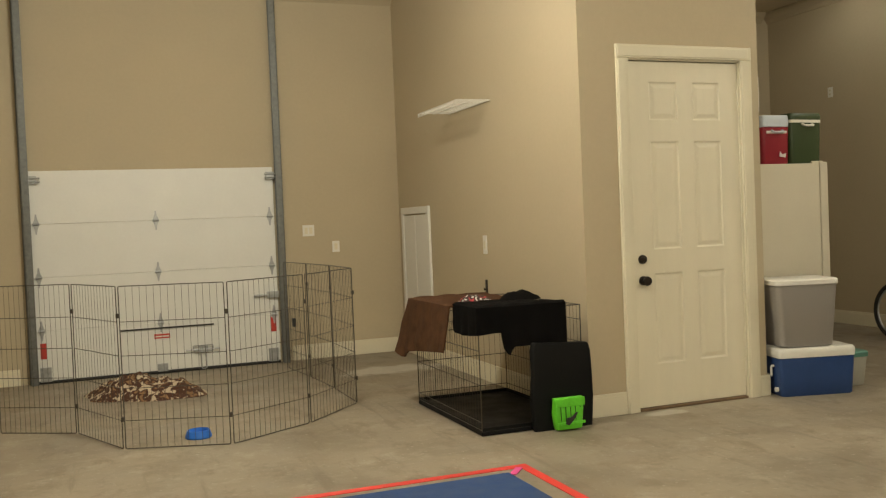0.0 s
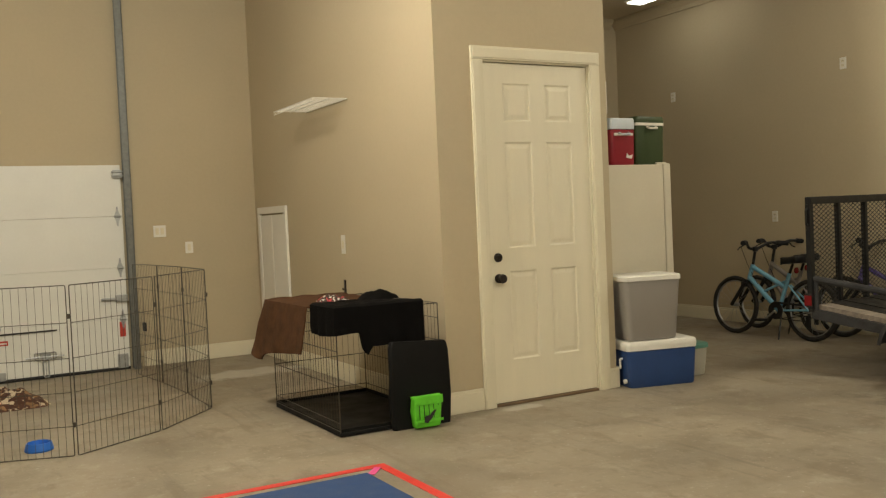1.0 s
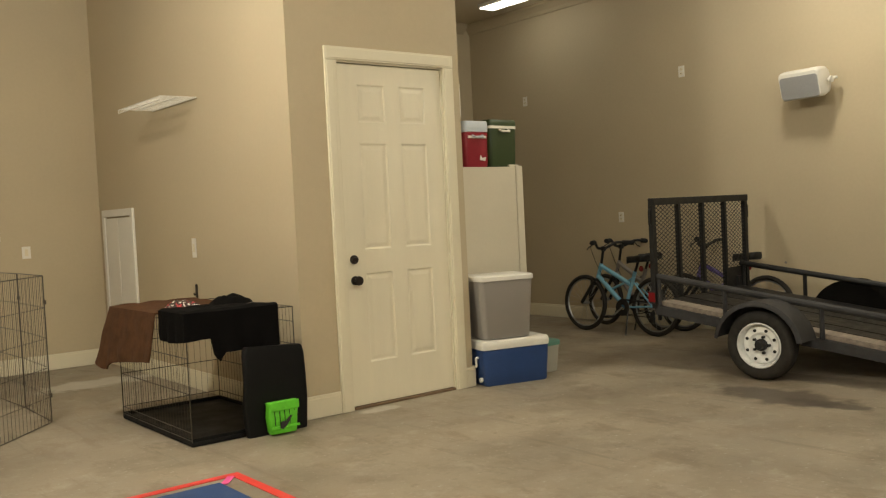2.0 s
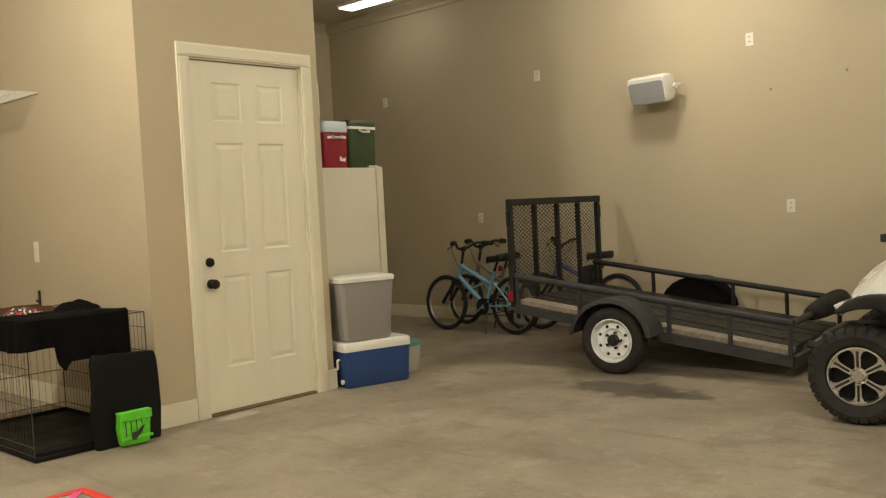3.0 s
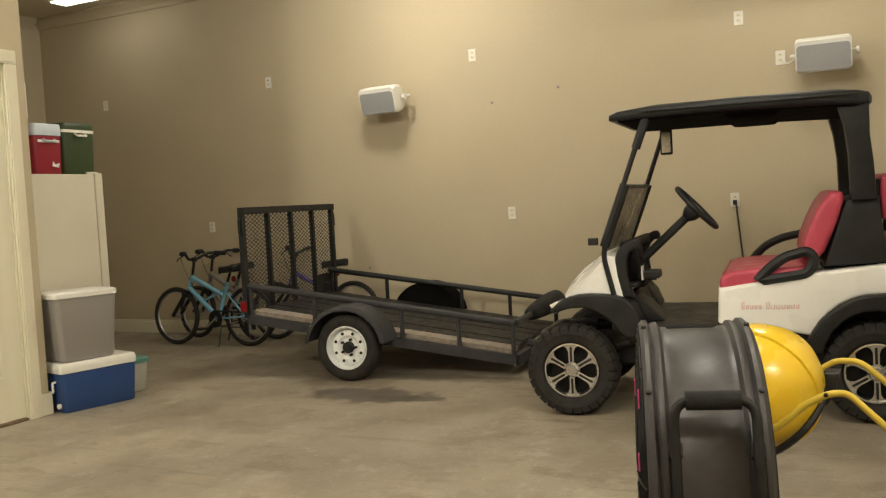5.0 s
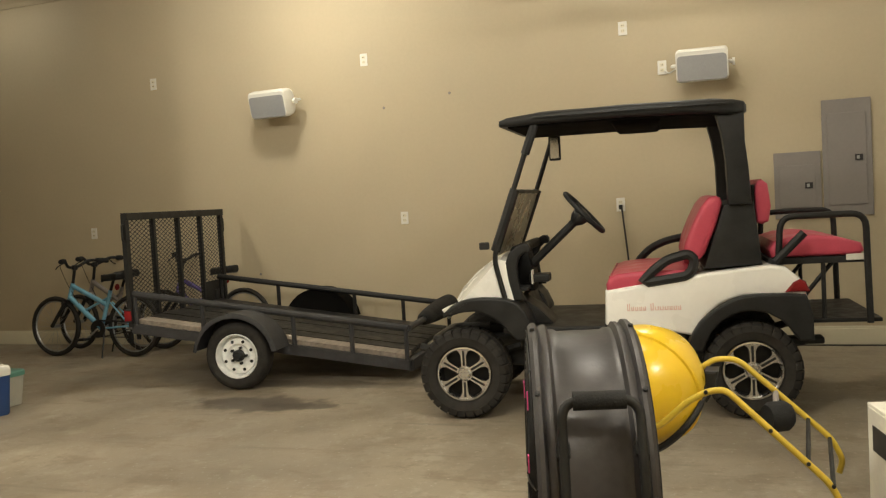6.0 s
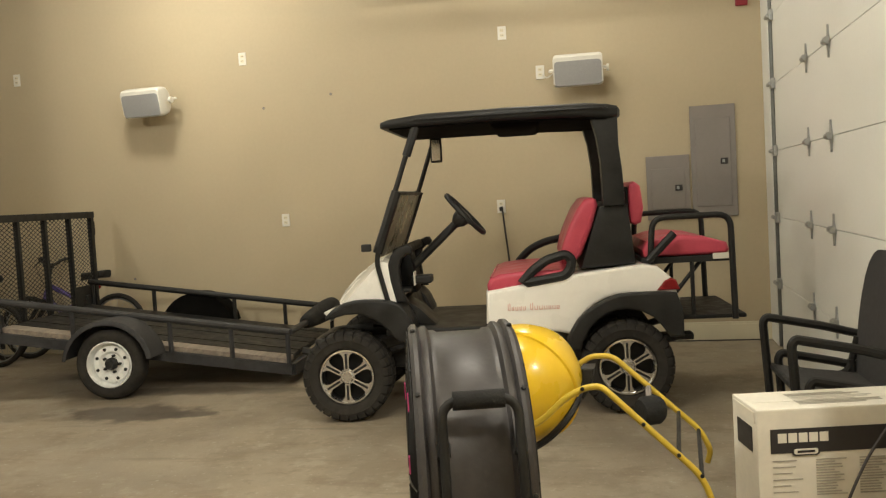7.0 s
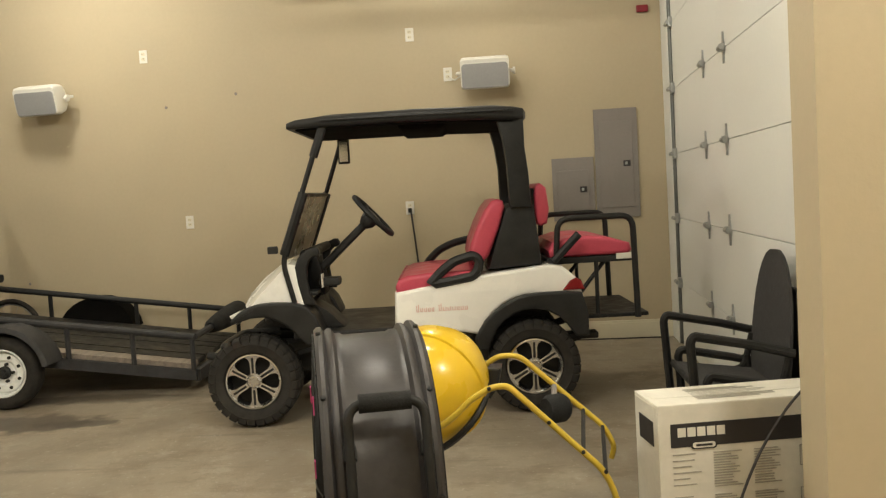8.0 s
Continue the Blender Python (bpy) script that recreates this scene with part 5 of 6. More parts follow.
    for s in (-1, 1):
        part("grab_rail", b_tube(rounded([(-0.17, s * 0.49, 0.885), (-0.19, s * 0.49, 1.155), (-0.645, s * 0.49, 1.155), (-0.655, s * 0.49, 0.53)], 0.08), 0.019, 10), "blacksteel", e, "", True)
        part("brace", b_tube([(-0.25, s * 0.40, 0.60), (-0.48, s * 0.40, 0.88)], 0.013, 8), "blacksteel", e)
        part("brace", b_tube([(-0.42, s * 0.44, 0.55), (-0.42, s * 0.44, 0.88)], 0.013, 8), "blacksteel", e)
    part("foot_platform", b_box(-0.725, -0.47, 0.532, -0.31, 0.47, 0.556, bev=0.008), "blacksteel", e)
    part("lever", b_tube([(-0.15, 0.53, 0.90), (-0.31, 0.53, 1.06)], 0.024, 8), "black", e)
    part("hitch", b_box(-0.42, 0.30, 0.40, -0.20, 0.42, 0.44, bev=0.01), "blacksteel", e)
    # roof
    secs, under = [], []
    for x, w, z0, z1, r in ((1.43, 0.44, 1.795, 1.812, 0.006), (1.415, 0.52, 1.786, 1.822, 0.015), (1.36, 0.56, 1.782, 1.836, 0.024), (1.2, 0.585, 1.783, 1.85, 0.03), (0.65, 0.59, 1.785, 1.862, 0.034), (0.18, 0.585, 1.772, 1.854, 0.034), (0.05, 0.57, 1.762, 1.845, 0.03), (-0.01, 0.54, 1.765, 1.832, 0.022), (-0.03, 0.47, 1.775, 1.815, 0.01)):
        secs.append([(x, y, z) for y, z in rrect(2 * w, z1 - z0, r, 4, 0, (z0 + z1) / 2)])
        if 0.02 < x < 1.4:
            under.append([(x, y, z) for y, z in rrect(2 * w - 0.07, 0.012, 0.004, 2, 0, z0 - 0.003)])
    part("roof", b_loft(secs), "black", e, "matte black plastic roof", True)
    part("roof_liner", b_loft(under), "liner", e, "dull black underside")
    part("roof_gutter", b_box(0.05, 0.588, 1.818, 1.2, 0.598, 1.826, bev=0.003), "black", e)
    secs = [[(x, y, z) for x, y in rrect(1.25 * k, 0.9 * k, 0.12, 5, 0.66, 0)] for z, k in ((1.83, 1.0), (1.862, 0.97), (1.872, 0.9))]
    part("roof_crown", b_loft(secs), "black", e, "", True)
    secs = [[(x, y, z) for x, y in rrect(0.30 * k, 1.02 * k, 0.05, 4, 0.60, 0)] for z, k in ((1.784, 1.0), (1.765, 0.97), (1.748, 0.85))]
    part("roof_console", b_loft(secs), "liner", e, "", True)
    for s in (-1, 1):
        part("front_strut", b_tube(rounded([(1.41, s * 0.55, 0.66), (1.485, s * 0.55, 0.985), (1.36, s * 0.55, 1.35), (1.20, s * 0.53, 1.79)], 0.06), 0.016, 8), "blacksteel", e, "", True)
        part("strut_sleeve", b_tube([(1.475, s * 0.54, 1.03), (1.335, s * 0.54, 1.40)], 0.03, 8), "black", e)
    part("strut_cap", b_tube([(1.262, 0.54, 1.61), (1.195, 0.53, 1.79)], 0.027, 8), "black", e)
    m = Matrix.Translation((1.478, 0, 1.0)) @ Matrix.Rotation(radians(-20.5), 4, "Y")
    part("windshield", b_box(-0.006, -0.51, 0.0, 0.006, 0.51, 0.41, bev=0.003, m=m), "tint", e, "folded dusty acrylic windshield")
    part("windshield_edge", b_box(-0.012, -0.52, 0.405, 0.012, 0.52, 0.425, m=m), "black", e)
    part("dash_lamp", b_box(1.50, 0.585, 1.045, 1.56, 0.62, 1.09, bev=0.008), "black", e)
    mr = part("mirror", b_box(1.15, -0.535, 1.60, 1.235, -0.50, 1.78, bev=0.016, seg=3), "black", e, "", True)
    part("mirror_glass", b_box(1.162, -0.4995, 1.615, 1.223, -0.4965, 1.765, bev=0.001), "chrome", mr, "mirror glass")
    # pink decorative print, kept as plain strokes
    rnd = random.Random(4)
    x = 0.695
    for i in range(12):
        w = 0.014 + 0.008 * rnd.random()
        if i == 5:
            x -= 0.02
        h = 0.044 if i in (0, 5) else 0.024
        bm = b_box(x - w, 0.5605, 0.642, x - w + 0.005, 0.5625, 0.642 + h)
        b_box(x - 0.005, 0.5605, 0.642, x, 0.5625, 0.642 + h * 0.9, bm=bm)
        b_box(x - w, 0.5605, 0.642, x, 0.5625, 0.646, bm=bm)
        part("print_stroke", bm, "pinkprint", e, "faded pink print")
        x -= w + 0.0075
    return e


golf_cart()


# ---- drum fan ----
def drum_fan():
    head = Vector((-0.27, 0.963, 0)).normalized()
    m = Matrix.Translation((2.84, 0.55, 0)) @ Matrix(((head.x, -head.y, 0, 0), (head.y, head.x, 0, 0), (0, 0, 1, 0), (0, 0, 0, 1)))
    e = thing("drum_fan", m, "large black steel drum fan with a foam-grip handle", "fan")
    R, zc, hl = 0.437, 0.505, 0.155
    T = Matrix.Translation((0, 0, zc))
    prof = [(R - 0.006, hl), (R + 0.012, hl), (R + 0.022, hl - 0.01), (R + 0.022, hl - 0.022), (R + 0.008, hl - 0.03), (R + 0.016, hl - 0.042), (R + 0.016, hl - 0.052), (R, hl - 0.062), (R, hl - 0.078), (R - 0.006, hl - 0.088)]
    prof += [(r, -h) for r, h in prof[::-1]] + [(R - 0.014, -hl), (R - 0.014, hl), (R - 0.006, hl)]
    part("drum", b_lathe(prof, 72, axis="X", m=T), "drum", e, "ribbed black steel drum", True)
    for s in (1, -1):
        for k in range(1, 17):
            r = 0.05 + (R - 0.05) * k / 16
            bm_ring = bmesh.new()
            bulge = 0.015 * (1 - (r / R) ** 2)
            b_tube([(s * (hl + 0.004 + bulge), r * math.cos(2 * math.pi * i / 48), zc + r * math.sin(2 * math.pi * i / 48)) for i in range(48)], 0.0022, 4, bm_ring, closed=True)
            part("guard_ring", bm_ring, "blacksteel", e)
        for i in range(8):
            a = 2 * math.pi * i / 8 + 0.2
            part("guard_spoke", b_tube([(s * (hl + 0.018 * (1 - t * t) + 0.002), (0.04 + (R - 0.035) * t) * math.cos(a), zc + (0.04 + (R - 0.035) * t) * math.sin(a)) for t in (0, 0.35, 0.7, 1)], 0.004, 5), "blacksteel", e)
        for i in range(10):
            a = 2 * math.pi * i / 10 + 0.45
            part("bolt", b_lathe([(0, 0.011), (0.007, 0.009), (0.008, 0)], 8, m=T @ Matrix.Rotation(a, 4, "X") @ Matrix.Translation((s * (hl - 0.012), 0, R + 0.020))), "black", e)
    mo = part("motor", b_lathe([(0, -0.13), (0.08, -0.13), (0.09, -0.11), (0.09, 0.03), (0.05, 0.05), (0, 0.05)], 24, axis="X", m=T), "black", e, "", True)
    for k in range(3):
        bm = bmesh.new()
        a = 2 * math.pi * k / 3
        secs = [[(0.03 + 0.05 * c * (1 if q else -1), (0.08 + 0.28 * t), 0.02 + (0.10 + 0.05 * t) * c + q * 0.004) for c, q in ((-1, 0), (1, 0), (1, 1), (-1, 1))] for t in (0, 0.5, 1)]
        secs = [[T @ Matrix.Rotation(a, 4, "X") @ Vector(p) for p in s_] for s_ in secs]
        part("blade", b_loft(secs), "galv", mo)
    # side handle
    def pt(ax, th, r):
        return Vector((ax, r * math.cos(radians(th)), zc + r * math.sin(radians(th))))
    for ax in (-0.115, 0.085):
        for th in (24, 2):
            part("clamp", b_box(-0.018, 0, -0.02, 0.018, 0.04, 0.02, bev=0.005, m=Matrix.Translation(pt(ax, th, R)) @ Matrix.Rotation(radians(th), 4, "X")), "blacksteel", e)
    loop = rounded([pt(-0.115, -6, R + 0.04), pt(-0.115, 8, R + 0.04), pt(-0.115, 22, R + 0.045), pt(-0.115, 37, R + 0.085), pt(0.085, 37, R + 0.085), pt(0.085, 22, R + 0.045), pt(0.085, 8, R + 0.04), pt(0.085, -6, R + 0.04)], 0.05)
    part("handle", b_tube(loop, 0.0135, 10), "blacksteel", e, "", True)
    part("foam_grip", b_tube([pt(-0.08, 37, R + 0.085), pt(0.055, 37, R + 0.085)], 0.025, 16), "foam", e, "black foam grip", True)
    # stand
    for ax in (-0.11, 0.11):
        part("foot_rail", b_tube(rounded([(ax, -0.3, 0.14), (ax, -0.22, 0.03), (ax, 0.22, 0.03), (ax, 0.3, 0.14)], 0.06), 0.016, 8), "blacksteel", e)
    for s in (-1, 1):
        part("caster", b_lathe([(0.0, -0.02), (0.055, -0.02), (0.06, 0), (0.055, 0.02), (0, 0.02)], 20, axis="X", m=Matrix.Translation((-0.17, s * 0.2, 0.06))), "black", e)
    rnd = random.Random(3)
    for i in range(6):
        a = radians(70 - i * 22)
        r = R * (0.97 if i % 2 else 0.75)
        x0 = hl + 0.012 + 0.015 * (1 - (r / R) ** 2)
        bm = b_box(-0.001, -0.006, -0.05, 0.003, 0.006, 0.0, bev=0.0, m=Matrix.Translation((x0, r * math.cos(a), zc + r * math.sin(a))) @ pose(0, 0, 0, rnd.uniform(-30, 30), 0, 0))
        part("streamer", bm, "pinktape", e, "pink streamer tied to guard")


drum_fan()


# ---- yellow barrow mixer ----
def mixer():
    e = thing("cement_mixer", pose(3.62, 0.0, 0), "yellow steel barrow mixer with tubular handles", "mixer")
    T = Matrix.Translation((0, 0.49, 0.59)) @ Matrix.Scale(0.92, 4) @ Vector((-0.90, 0.30, -0.31)).to_track_quat("Z", "Y").to_matrix().to_4x4()
    prof = [(0.0, 0.222), (0.05, 0.219), (0.10, 0.205), (0.15, 0.176), (0.19, 0.135), (0.215, 0.10), (0.236, 0.055), (0.248, 0.01), (0.25, -0.012), (0.259, -0.016), (0.26, -0.03), (0.252, -0.036), (0.25, -0.07), (0.23, -0.15), (0.17, -0.25), (0.16, -0.25), (0.22, -0.15), (0.24, -0.06), (0.24, 0)]
    part("drum", b_lathe(prof, 48, m=T), "yellow", e, "glossy yellow steel drum", True)
    m = Vector((0.35, -0.6, -0.72)).normalized()
    part("rim_band", b_lathe([(0.178, -0.01), (0.195, -0.012), (0.199, 0.0), (0.192, 0.012), (0.178, 0.01), (0.178, -0.01)], 40, m=Matrix.Translation(Vector((0, 0.49, 0.59)) + m * 0.145) @ m.to_track_quat("Z", "Y").to_matrix().to_4x4()), "black", e, "dark rubber rim band", True)
    near = rounded([(-0.27, 0.55, 0.46), (-0.27, 0.385, 0.52), (-0.27, 0.288, 0.613), (-0.27, 0.215, 0.65), (-0.27, 0.16, 0.655), (-0.27, -0.174, 0.333), (-0.27, -0.225, 0.17), (-0.27, -0.225, 0.12)], 0.06)
    far = rounded([(0.28, 0.55, 0.47), (0.28, 0.38, 0.53), (0.28, 0.27, 0.632), (0.28, 0.225, 0.66), (0.28, 0.14, 0.662), (0.28, -0.20, 0.35), (0.28, -0.235, 0.27), (0.28, -0.22, 0.22)], 0.06)
    for p in (near, far):
        part("handle_tube", b_tube(p, 0.0115, 10), "yellowtube", e, "", True)
    for y, z in ((-0.095, 0.412), (-0.17, 0.34)):
        part("cross_bar", b_tube([(-0.27, y, z), (0.28, y - 0.02, z + 0.015)], 0.008, 8), "black", e)
    for y, z in ((0.225, 0.647), (0.02, 0.52), (-0.095, 0.412), (-0.17, 0.34)):
        part("bolt", b_lathe([(0, -0.005), (0.007, -0.004), (0.008, 0.002)], 8, axis="X", m=Matrix.Translation((-0.2805, y, z))), "black", e)
    part("motor_cover", b_lathe([(0, -0.045), (0.045, -0.045), (0.056, -0.028), (0.056, 0.028), (0.045, 0.045), (0, 0.045)], 24, axis="X", m=Matrix.Translation((0.05, -0.005, 0.49)) @ Matrix.Rotation(radians(-58), 4, "Z")), "foam", e, "black rubber wheel", True)
    part("motor_bracket", b_tube([(0.05, 0.0, 0.475), (0.28, 0.0, 0.53)], 0.012, 8), "greysteel", e)
    part("pivot_block", b_prism([(0.20, 0.655), (0.215, 0.58), (0.25, 0.53), (0.265, 0.57), (0.25, 0.655)], 0.05, 0.16, "X", bev=0.01), "black", e)
    for x in (-0.27, 0.28):
        part("leg", b_tube([(x, 0.55, 0.46), (x, 0.62, 0.012)], 0.015, 8), "yellow", e)
        part("wheel", b_lathe([(0, -0.03), (0.10, -0.03), (0.12, -0.015), (0.12, 0.015), (0.10, 0.03), (0, 0.03)], 28, axis="X", m=Matrix.Translation((x * 0.8, 0.78, 0.12))), "rubber", e)
    part("wheel_axle", b_tube([(-0.27, 0.78, 0.12), (0.28, 0.78, 0.12)], 0.012, 8), "greysteel", e)
    for x in (-0.27, 0.28):
        part("lower_tube", b_tube([(x, 0.58, 0.27), (x, 0.78, 0.12)], 0.013, 8), "yellow", e)


mixer()


# ---- carton ----
def carton():
    e = thing("carton", pose(3.412, -0.362, 0, 0, 0, -78), "off-white printed carton box on concrete", "box")
    W, D, H = 0.76, 0.27, 0.55
    part("box", b_box(0, 0, 0.001, W, D, H, bev=0.006), "card", e)
    part("side_flap", b_box(-0.003, 0.02, H - 0.05, 0.0, D - 0.02, H - 0.012), "card", e)
    part("tape_seam", b_box(0.02, D / 2 - 0.03, H + 0.0005, W, D / 2 + 0.03, H + 0.0015), "card", e, "clear packing tape")
    y = -0.0025
    part("black_band", b_box(0.045, y, H - 0.155, W - 0.01, -0.0005, H - 0.07), "ink", e, "black printed band")
    # the maker's mark as plain pale blocks
    x = 0.07
    for i in range(5):
        bm = b_box(x, y - 0.002, H - 0.118, x + 0.030, y - 0.0005, H - 0.085)
        part("mark", bm, "card", e, "pale logo block")
        x += 0.036
    part("mark_badge", b_prism(rrect(0.095, 0.030, 0.01, 4, 0.165, H - 0.150), y - 0.0012, y - 0.003, "Y"), "ink", e, "dark rounded badge")
    part("mark_badge_edge", b_prism(rrect(0.083, 0.020, 0.008, 4, 0.165, H - 0.150), y - 0.0032, y - 0.0042, "Y"), "card", e, "pale badge field")
    part("mark_bar", b_box(0.135, y - 0.0055, H - 0.154, 0.195, y - 0.0045, H - 0.146), "ink", e, "dark printed bar")
    rnd = random.Random(9)
    for row, z1 in ((0, H - 0.18), (1, H - 0.335)):
        for c, x0 in enumerate((0.05, 0.20, 0.35)):
            for k in range(14 if c else 6):
                w = 0.11 * rnd.uniform(0.55, 1.0)
                z = z1 - k * (0.0095 if c else 0.022)
                part("print_line", b_box(x0, y, z - 0.0042, x0 + w, -0.0005, z), "greyink", e, "grey line of small print")
        for i in range(2):
            x0 = 0.52 + i * 0.11
            bm = bmesh.new()
            for a in ((x0, z1 - 0.075, x0 + 0.09, z1 - 0.072), (x0, z1 - 0.003, x0 + 0.09, z1), (x0, z1 - 0.075, x0 + 0.003, z1), (x0 + 0.087, z1 - 0.075, x0 + 0.09, z1), (x0 + 0.02, z1 - 0.05, x0 + 0.06, z1 - 0.025), (x0 + 0.045, z1 - 0.06, x0 + 0.075, z1 - 0.04)):
                b_box(a[0], y, a[1], a[2], -0.0005, a[3], bm=bm)
            part("diagram", bm, "greyink", e, "small printed line diagram")
    part("side_print", b_box(-0.0025, 0.05, H - 0.16, -0.0005, D - 0.06, H - 0.07), "ink", e, "black print on the carton's end")
    bm = bmesh.new()
    for k in range(9):
        b_box(0.17, 0.05 + k * 0.019, H + 0.0008, 0.17 + 0.30 * rnd.uniform(0.7, 1), 0.062 + k * 0.019, H + 0.0018, bm=bm)
    part("top_print", bm, "greyink", e, "grey print on the top flaps")
    return e


carton()
tagged(part("power_cord", b_tube(rounded([(3.36, -0.86, 0.62), (3.35, -0.80, 0.56), (3.33, -0.70, 0.42), (3.30, -0.62, 0.26), (3.27, -0.55, 0.05), (3.2, -0.4, 0.012), (3.0, 0.1, 0.012)], 0.1, 6), 0.005, 6), "ink"), "black power cord hanging by the wall end", "cord")


# ---- stacked patio chairs ----
def patio_chair(dz, dy):
    e = thing("patio_chair", pose(4.17, -0.60 + dy, dz, 0, 0, 182.5), "stacking charcoal patio armchair with sling back", "chair", "stacked patio chairs")
    w = 0.315
    foot = 0.012 if dz < 0.01 else 0.02
    for s in (-1, 1):
        x = s * w
        part("arm", b_tube(rounded([(x, 0.025, foot), (x, -0.005, 0.53), (x, 0.01, 0.555), (x, 0.25, 0.508), (x, 0.40, 0.468)], 0.03), 0.019, 8), "blacksteel", e, "", True)
        part("side_frame", b_tube(rounded([(x * 0.9, 0.05, 0.32), (x * 0.9, 0.345, 0.285), (x * 0.9, 0.39, 0.46)], 0.06), 0.016, 8), "blacksteel", e, "", True)
        part("rear_leg", b_tube([(x * 0.9, 0.36, 0.36), (x * 0.9, 0.41, foot)], 0.018, 8), "blacksteel", e)
    part("seat", b_prism([(0.03, 0.325), (0.2, 0.305), (0.37, 0.285), (0.38, 0.30), (0.2, 0.32), (0.03, 0.345)], -w * 0.88, w * 0.88, "X"), "sling", e, "charcoal sling seat")
    secs = []
    for z, y, half in ((0.26, 0.355, 0.27), (0.34, 0.36, 0.285), (0.42, 0.366, 0.29), (0.50, 0.373, 0.286), (0.58, 0.38, 0.275), (0.66, 0.387, 0.255), (0.74, 0.394, 0.22), (0.80, 0.399, 0.175), (0.84, 0.402, 0.12), (0.86, 0.403, 0.06)):
        y += 0.02
        secs.append([(-half, y, z), (-half * 0.5, y + 0.008, z), (0, y + 0.01, z), (half * 0.5, y + 0.008, z), (half, y, z), (half, y + 0.012, z), (half * 0.5, y + 0.02, z), (0, y + 0.022, z), (-half * 0.5, y + 0.02, z), (-half, y + 0.012, z)])
    part("backrest", b_loft(secs), "sling", e, "charcoal sling backrest", True)
    part("front_bar", b_tube([(-w, 0.03, 0.33), (w, 0.03, 0.33)], 0.015, 8), "blacksteel", e)
    return e


patio_chair(0.0, 0.0)
patio_chair(0.165, 0.06)


# ---- bicycles ----
def bicycle(m, paint, label, r=0.305, wb=0.97):
    e = thing("bicycle", m, label, "bicycle", "parked bicycles")
    for x in (0, wb):
        w = part("wheel", b_tube([(x + (r - 0.022) * math.cos(2 * math.pi * i / 40), 0, r + (r - 0.022) * math.sin(2 * math.pi * i / 40)) for i in range(40)], 0.024, 8, closed=True), "rubber", e, "black knobby tyre", True)
        part("rim", b_tube([(x + (r - 0.048) * math.cos(2 * math.pi * i / 40), 0, r + (r - 0.048) * math.sin(2 * math.pi * i / 40)) for i in range(40)], 0.009, 6, closed=True), "galv", w, "", True)
        bm = b_tube([(x, -0.05, r), (x, 0.05, r)], 0.018, 10)
        for i in range(20):
            a = 2 * math.pi * i / 20
            b_tube([(x, 0.02 * (-1) ** i, r), (x + (r - 0.05) * math.cos(a), 0, r + (r - 0.05) * math.sin(a))], 0.0014, 4, bm, caps=False)
        part("spokes", bm, "galv", w)
    head_b, head_t = Vector((wb - 0.19, 0, 0.60)), Vector((wb - 0.235, 0, 0.74))
    bb, st = Vector((0.40, 0, 0.28)), Vector((0.27, 0, 0.66))
    bm = b_tube([head_b, bb], 0.026, 10)
    b_tube([head_t - Vector((0, 0, 0.03)), bb.lerp(st, 0.62)], 0.024, 10, bm)
    b_tube([head_b.lerp(bb, 0.45), st - Vector((0, 0, 0.06))], 0.013, 8, bm)
    b_tube([bb, st], 0.02, 10, bm)
    b_tube([head_b - Vector((-0.01, 0, 0.03)), head_t], 0.022, 10, bm)
    for s in (-1, 1):
        b_tube([bb + Vector((-0.01, s * 0.03, 0)), (0, s * 0.06, r)], 0.010, 8, bm)
        b_tube([st - Vector((0, -s * 0.015, 0.12)), (0, s * 0.06, r)], 0.009, 8, bm)
    part("frame", bm, paint, e, "", True)
    bm = bmesh.new()
    for s in (-1, 1):
        b_tube([head_b + Vector((0.01, s * 0.055, -0.05)), (wb, s * 0.06, r)], 0.019, 8, bm)
    b_tube([head_b + Vector((0.01, -0.06, -0.04)), head_b + Vector((0.01, 0.06, -0.04))], 0.02, 8, bm)
    part("fork", bm, "blacksteel", e, "", True)
    hb = head_t + Vector((-0.03, 0, 0.16))
    bm = b_tube([head_t, hb], 0.015, 8)
    b_tube(rounded([hb + Vector((-0.13, -0.33, 0.06)), hb + Vector((-0.03, -0.17, 0.07)), hb + Vector((0.03, -0.06, 0.0)), hb + Vector((0.03, 0.06, 0.0)), hb + Vector((-0.03, 0.17, 0.07)), hb + Vector((-0.13, 0.33, 0.06))], 0.04), 0.015, 8, bm)
    b_lathe([(0, -0.03), (0.028, -0.025), (0.03, 0.02), (0, 0.03)], 12, bm, "Z", Matrix.Translation(hb))
    hbp = part("handlebar", bm, "blacksteel", e, "", True)
    for s in (-1, 1):
        part("grip", b_tube([hb + Vector((-0.135, s * 0.335, 0.06)), hb + Vector((-0.075, s * 0.225, 0.065))], 0.025, 8), "foam", hbp)
        part("brake_lever", b_tube([hb + Vector((-0.02, s * 0.18, 0.045)), hb + Vector((0.0, s * 0.24, 0.01)), hb + Vector((-0.02, s * 0.28, -0.01))], 0.006, 6), "blacksteel", hbp)
    part("chain_ring", b_lathe([(0.03, 0.05), (0.085, 0.048), (0.09, 0.052), (0.085, 0.056), (0.03, 0.054)], 28, axis="Y", m=Matrix.Translation(bb)), "blacksteel", e)
    part("rear_sprockets", b_lathe([(0.015, 0.03), (0.055, 0.032), (0.03, 0.055), (0.012, 0.056)], 20, axis="Y", m=Matrix.Translation((0, 0, r))), "greysteel", e)
    part("chain", b_tube([bb + Vector((0.02, 0.052, 0.088)), (0, 0.045, r + 0.045), (-0.045, 0.045, r), (0, 0.045, r - 0.05), bb + Vector((0.02, 0.052, -0.088))], 0.005, 6), "blacksteel", e)
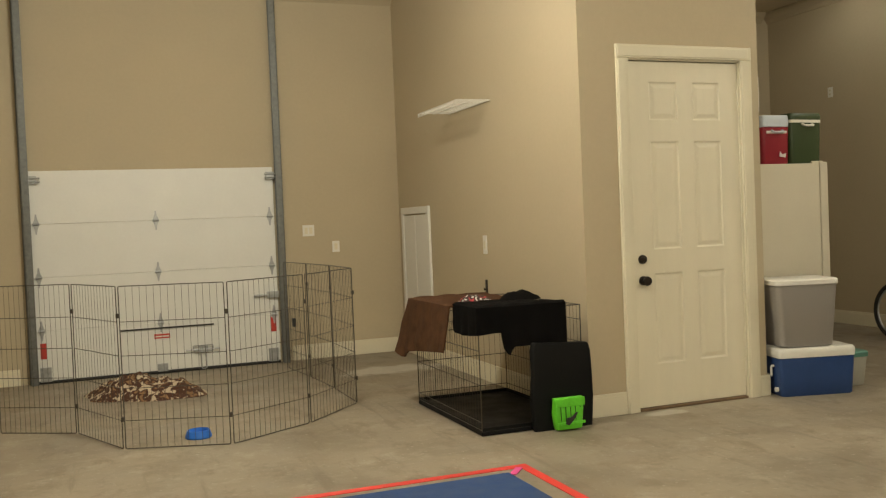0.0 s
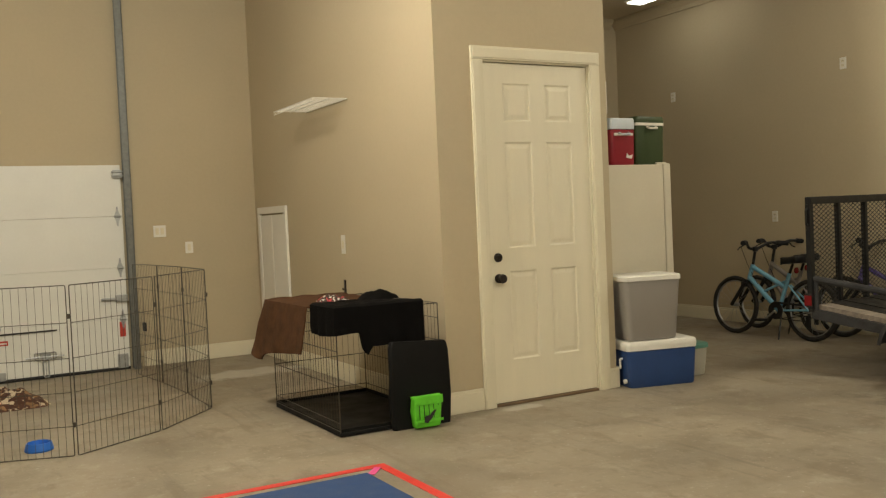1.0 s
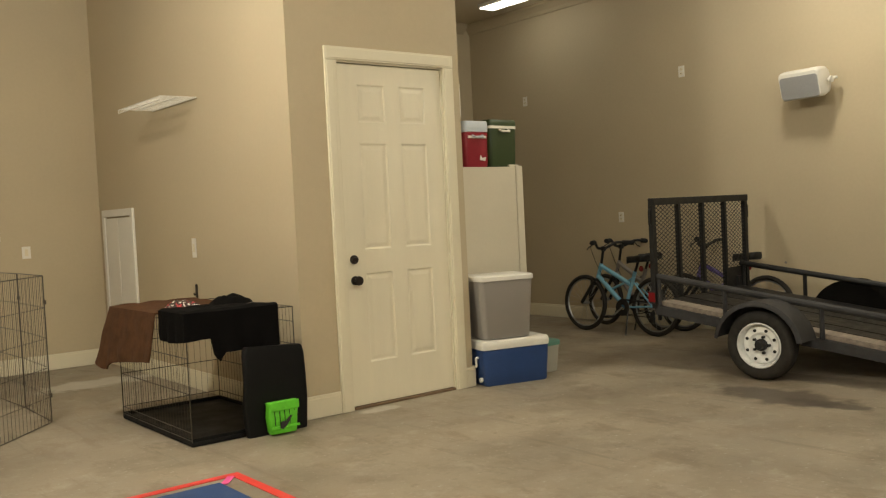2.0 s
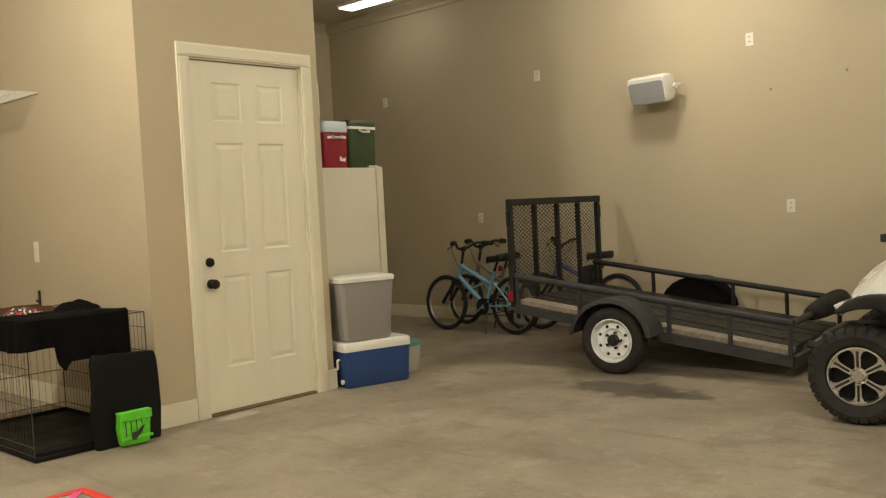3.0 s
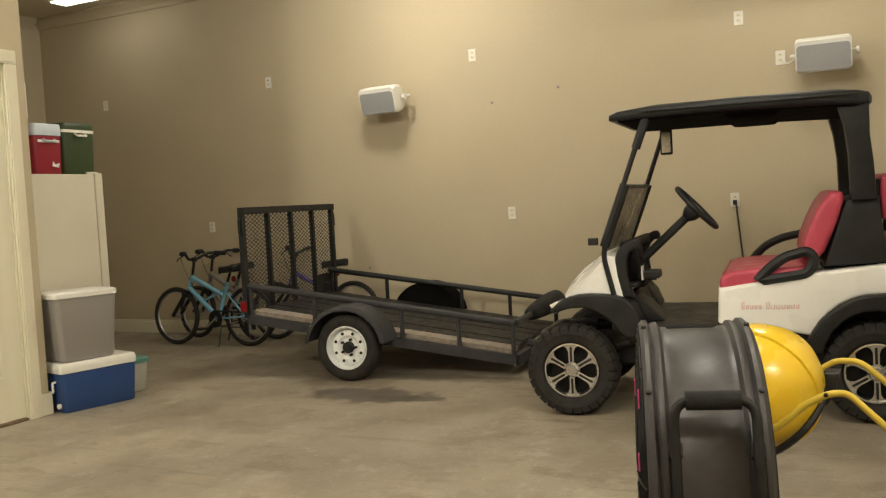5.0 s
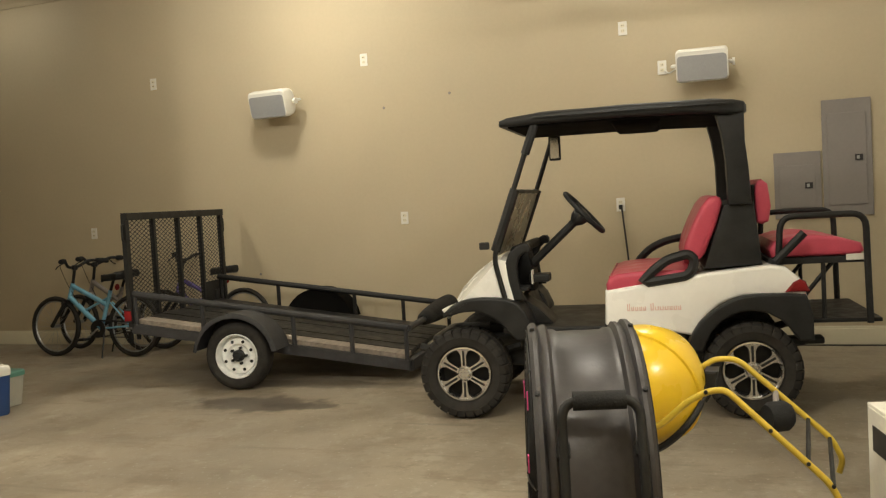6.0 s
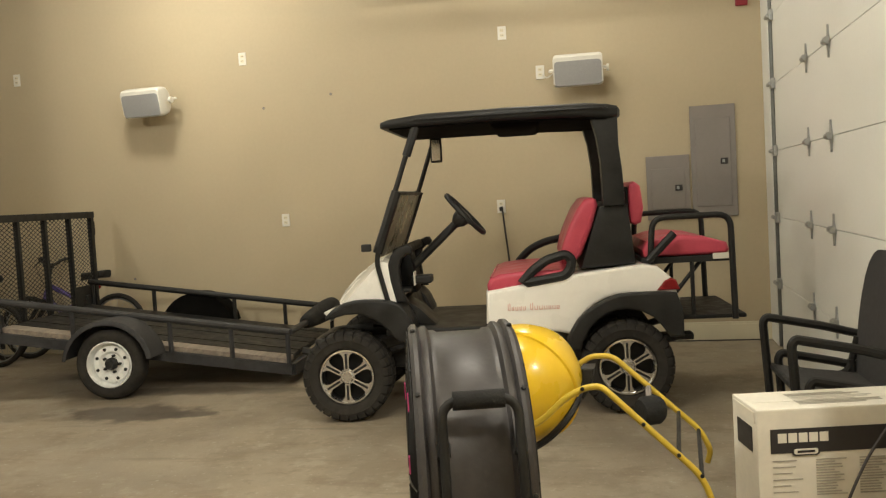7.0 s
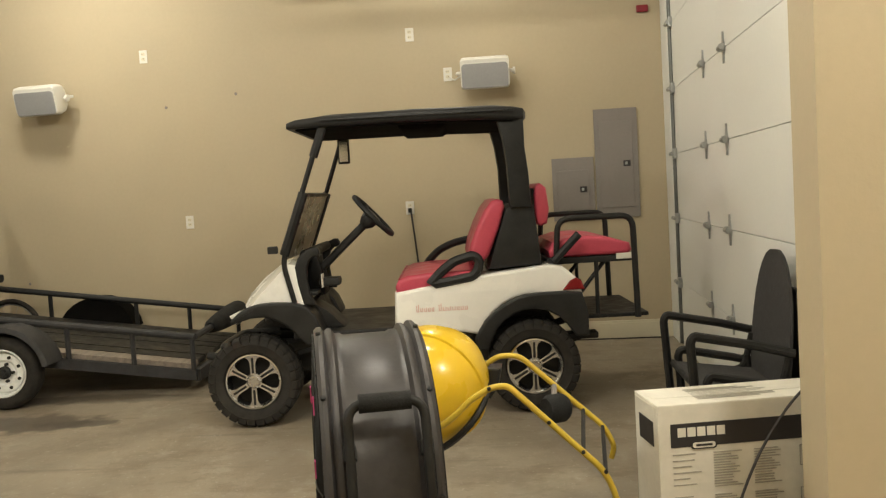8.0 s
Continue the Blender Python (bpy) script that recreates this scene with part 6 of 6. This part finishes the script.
    part("derailleur", b_box(-0.02, 0.035, r - 0.17, 0.03, 0.06, r - 0.05, bev=0.01), "black", e)
    part("brake_caliper", b_box(-0.03, -0.045, -0.03, 0.03, 0.045, 0.03, bev=0.012, m=Matrix.Translation(head_b + Vector((0.05, 0, -0.07)))), "black", e)
    part("reflector", b_lathe([(0, 0.0), (0.03, 0.0), (0.032, 0.01), (0, 0.014)], 14, axis="X", m=Matrix.Translation(st + Vector((-0.075, 0, 0.03))) @ Matrix.Rotation(math.pi, 4, "Z")), "redlens", e, "red reflector")
    part("seat_post", b_tube([st, st + Vector((-0.04, 0, 0.10))], 0.014, 8), "blacksteel", e)
    s0 = st + Vector((-0.04, 0, 0.115))
    secs = [[(s0.x + x, y, s0.z + z) for y, z in rrect(w, 0.07, 0.025, 3, 0, h)] for x, w, h in ((-0.14, 0.12, 0.03), (-0.11, 0.20, 0.025), (-0.03, 0.17, 0.02), (0.05, 0.07, 0.012), (0.13, 0.04, 0.008), (0.145, 0.024, 0.0))]
    part("saddle", b_loft(secs), "black", e, "", True)
    bm = b_lathe([(0.075, 0.045), (0.09, 0.045), (0.09, 0.05), (0.075, 0.05)], 28, axis="Y", m=Matrix.Translation(bb))
    b_tube([bb + Vector((0, 0.055, 0)), bb + Vector((0.13, 0.065, -0.10))], 0.010, 6, bm)
    b_tube([bb + Vector((0, -0.055, 0)), bb + Vector((-0.13, -0.065, 0.10))], 0.010, 6, bm)
    part("crank", bm, "galv", e)
    for s in (-1, 1):
        part("pedal", b_box(-0.045, -0.05, -0.012, 0.045, 0.05, 0.012, bev=0.004, m=Matrix.Translation(bb + Vector((s * 0.13, s * 0.12, -s * 0.10)))), "black", e)
    part("chain", b_tube([bb + Vector((0, 0.048, 0.08)), (0, 0.05, r + 0.035), (-0.03, 0.05, r), (0, 0.05, r - 0.035), (0.01, 0.05, r - 0.11), bb + Vector((0, 0.048, -0.08))], 0.005, 5), "black", e)
    part("cable", b_tube(rounded([hb + Vector((0.0, 0.18, 0.03)), hb + Vector((0.12, 0.08, 0.02)), head_t + Vector((0.06, 0.02, 0.0)), bb.lerp(head_b, 0.6)], 0.06), 0.003, 5), "black", e)
    part("kick_stand", b_tube([bb + Vector((-0.06, 0.03, -0.02)), (bb.x - 0.14, 0.17, 0.006)], 0.008, 6), "blacksteel", e)
    return e


bicycle(pose(7.47, 5.935, 0, 3, 0, 90), "bluepaint", "light blue bicycle parked on its kickstand")
bicycle(pose(7.93, 4.97, 0, 4, 0, 90), "purple", "purple bicycle parked behind the trailer gate")
bicycle(pose(7.80, 6.1, 0, 3, 0, 82), "greysteel", "grey bicycle leaning behind a blue bicycle", r=0.29, wb=0.93)
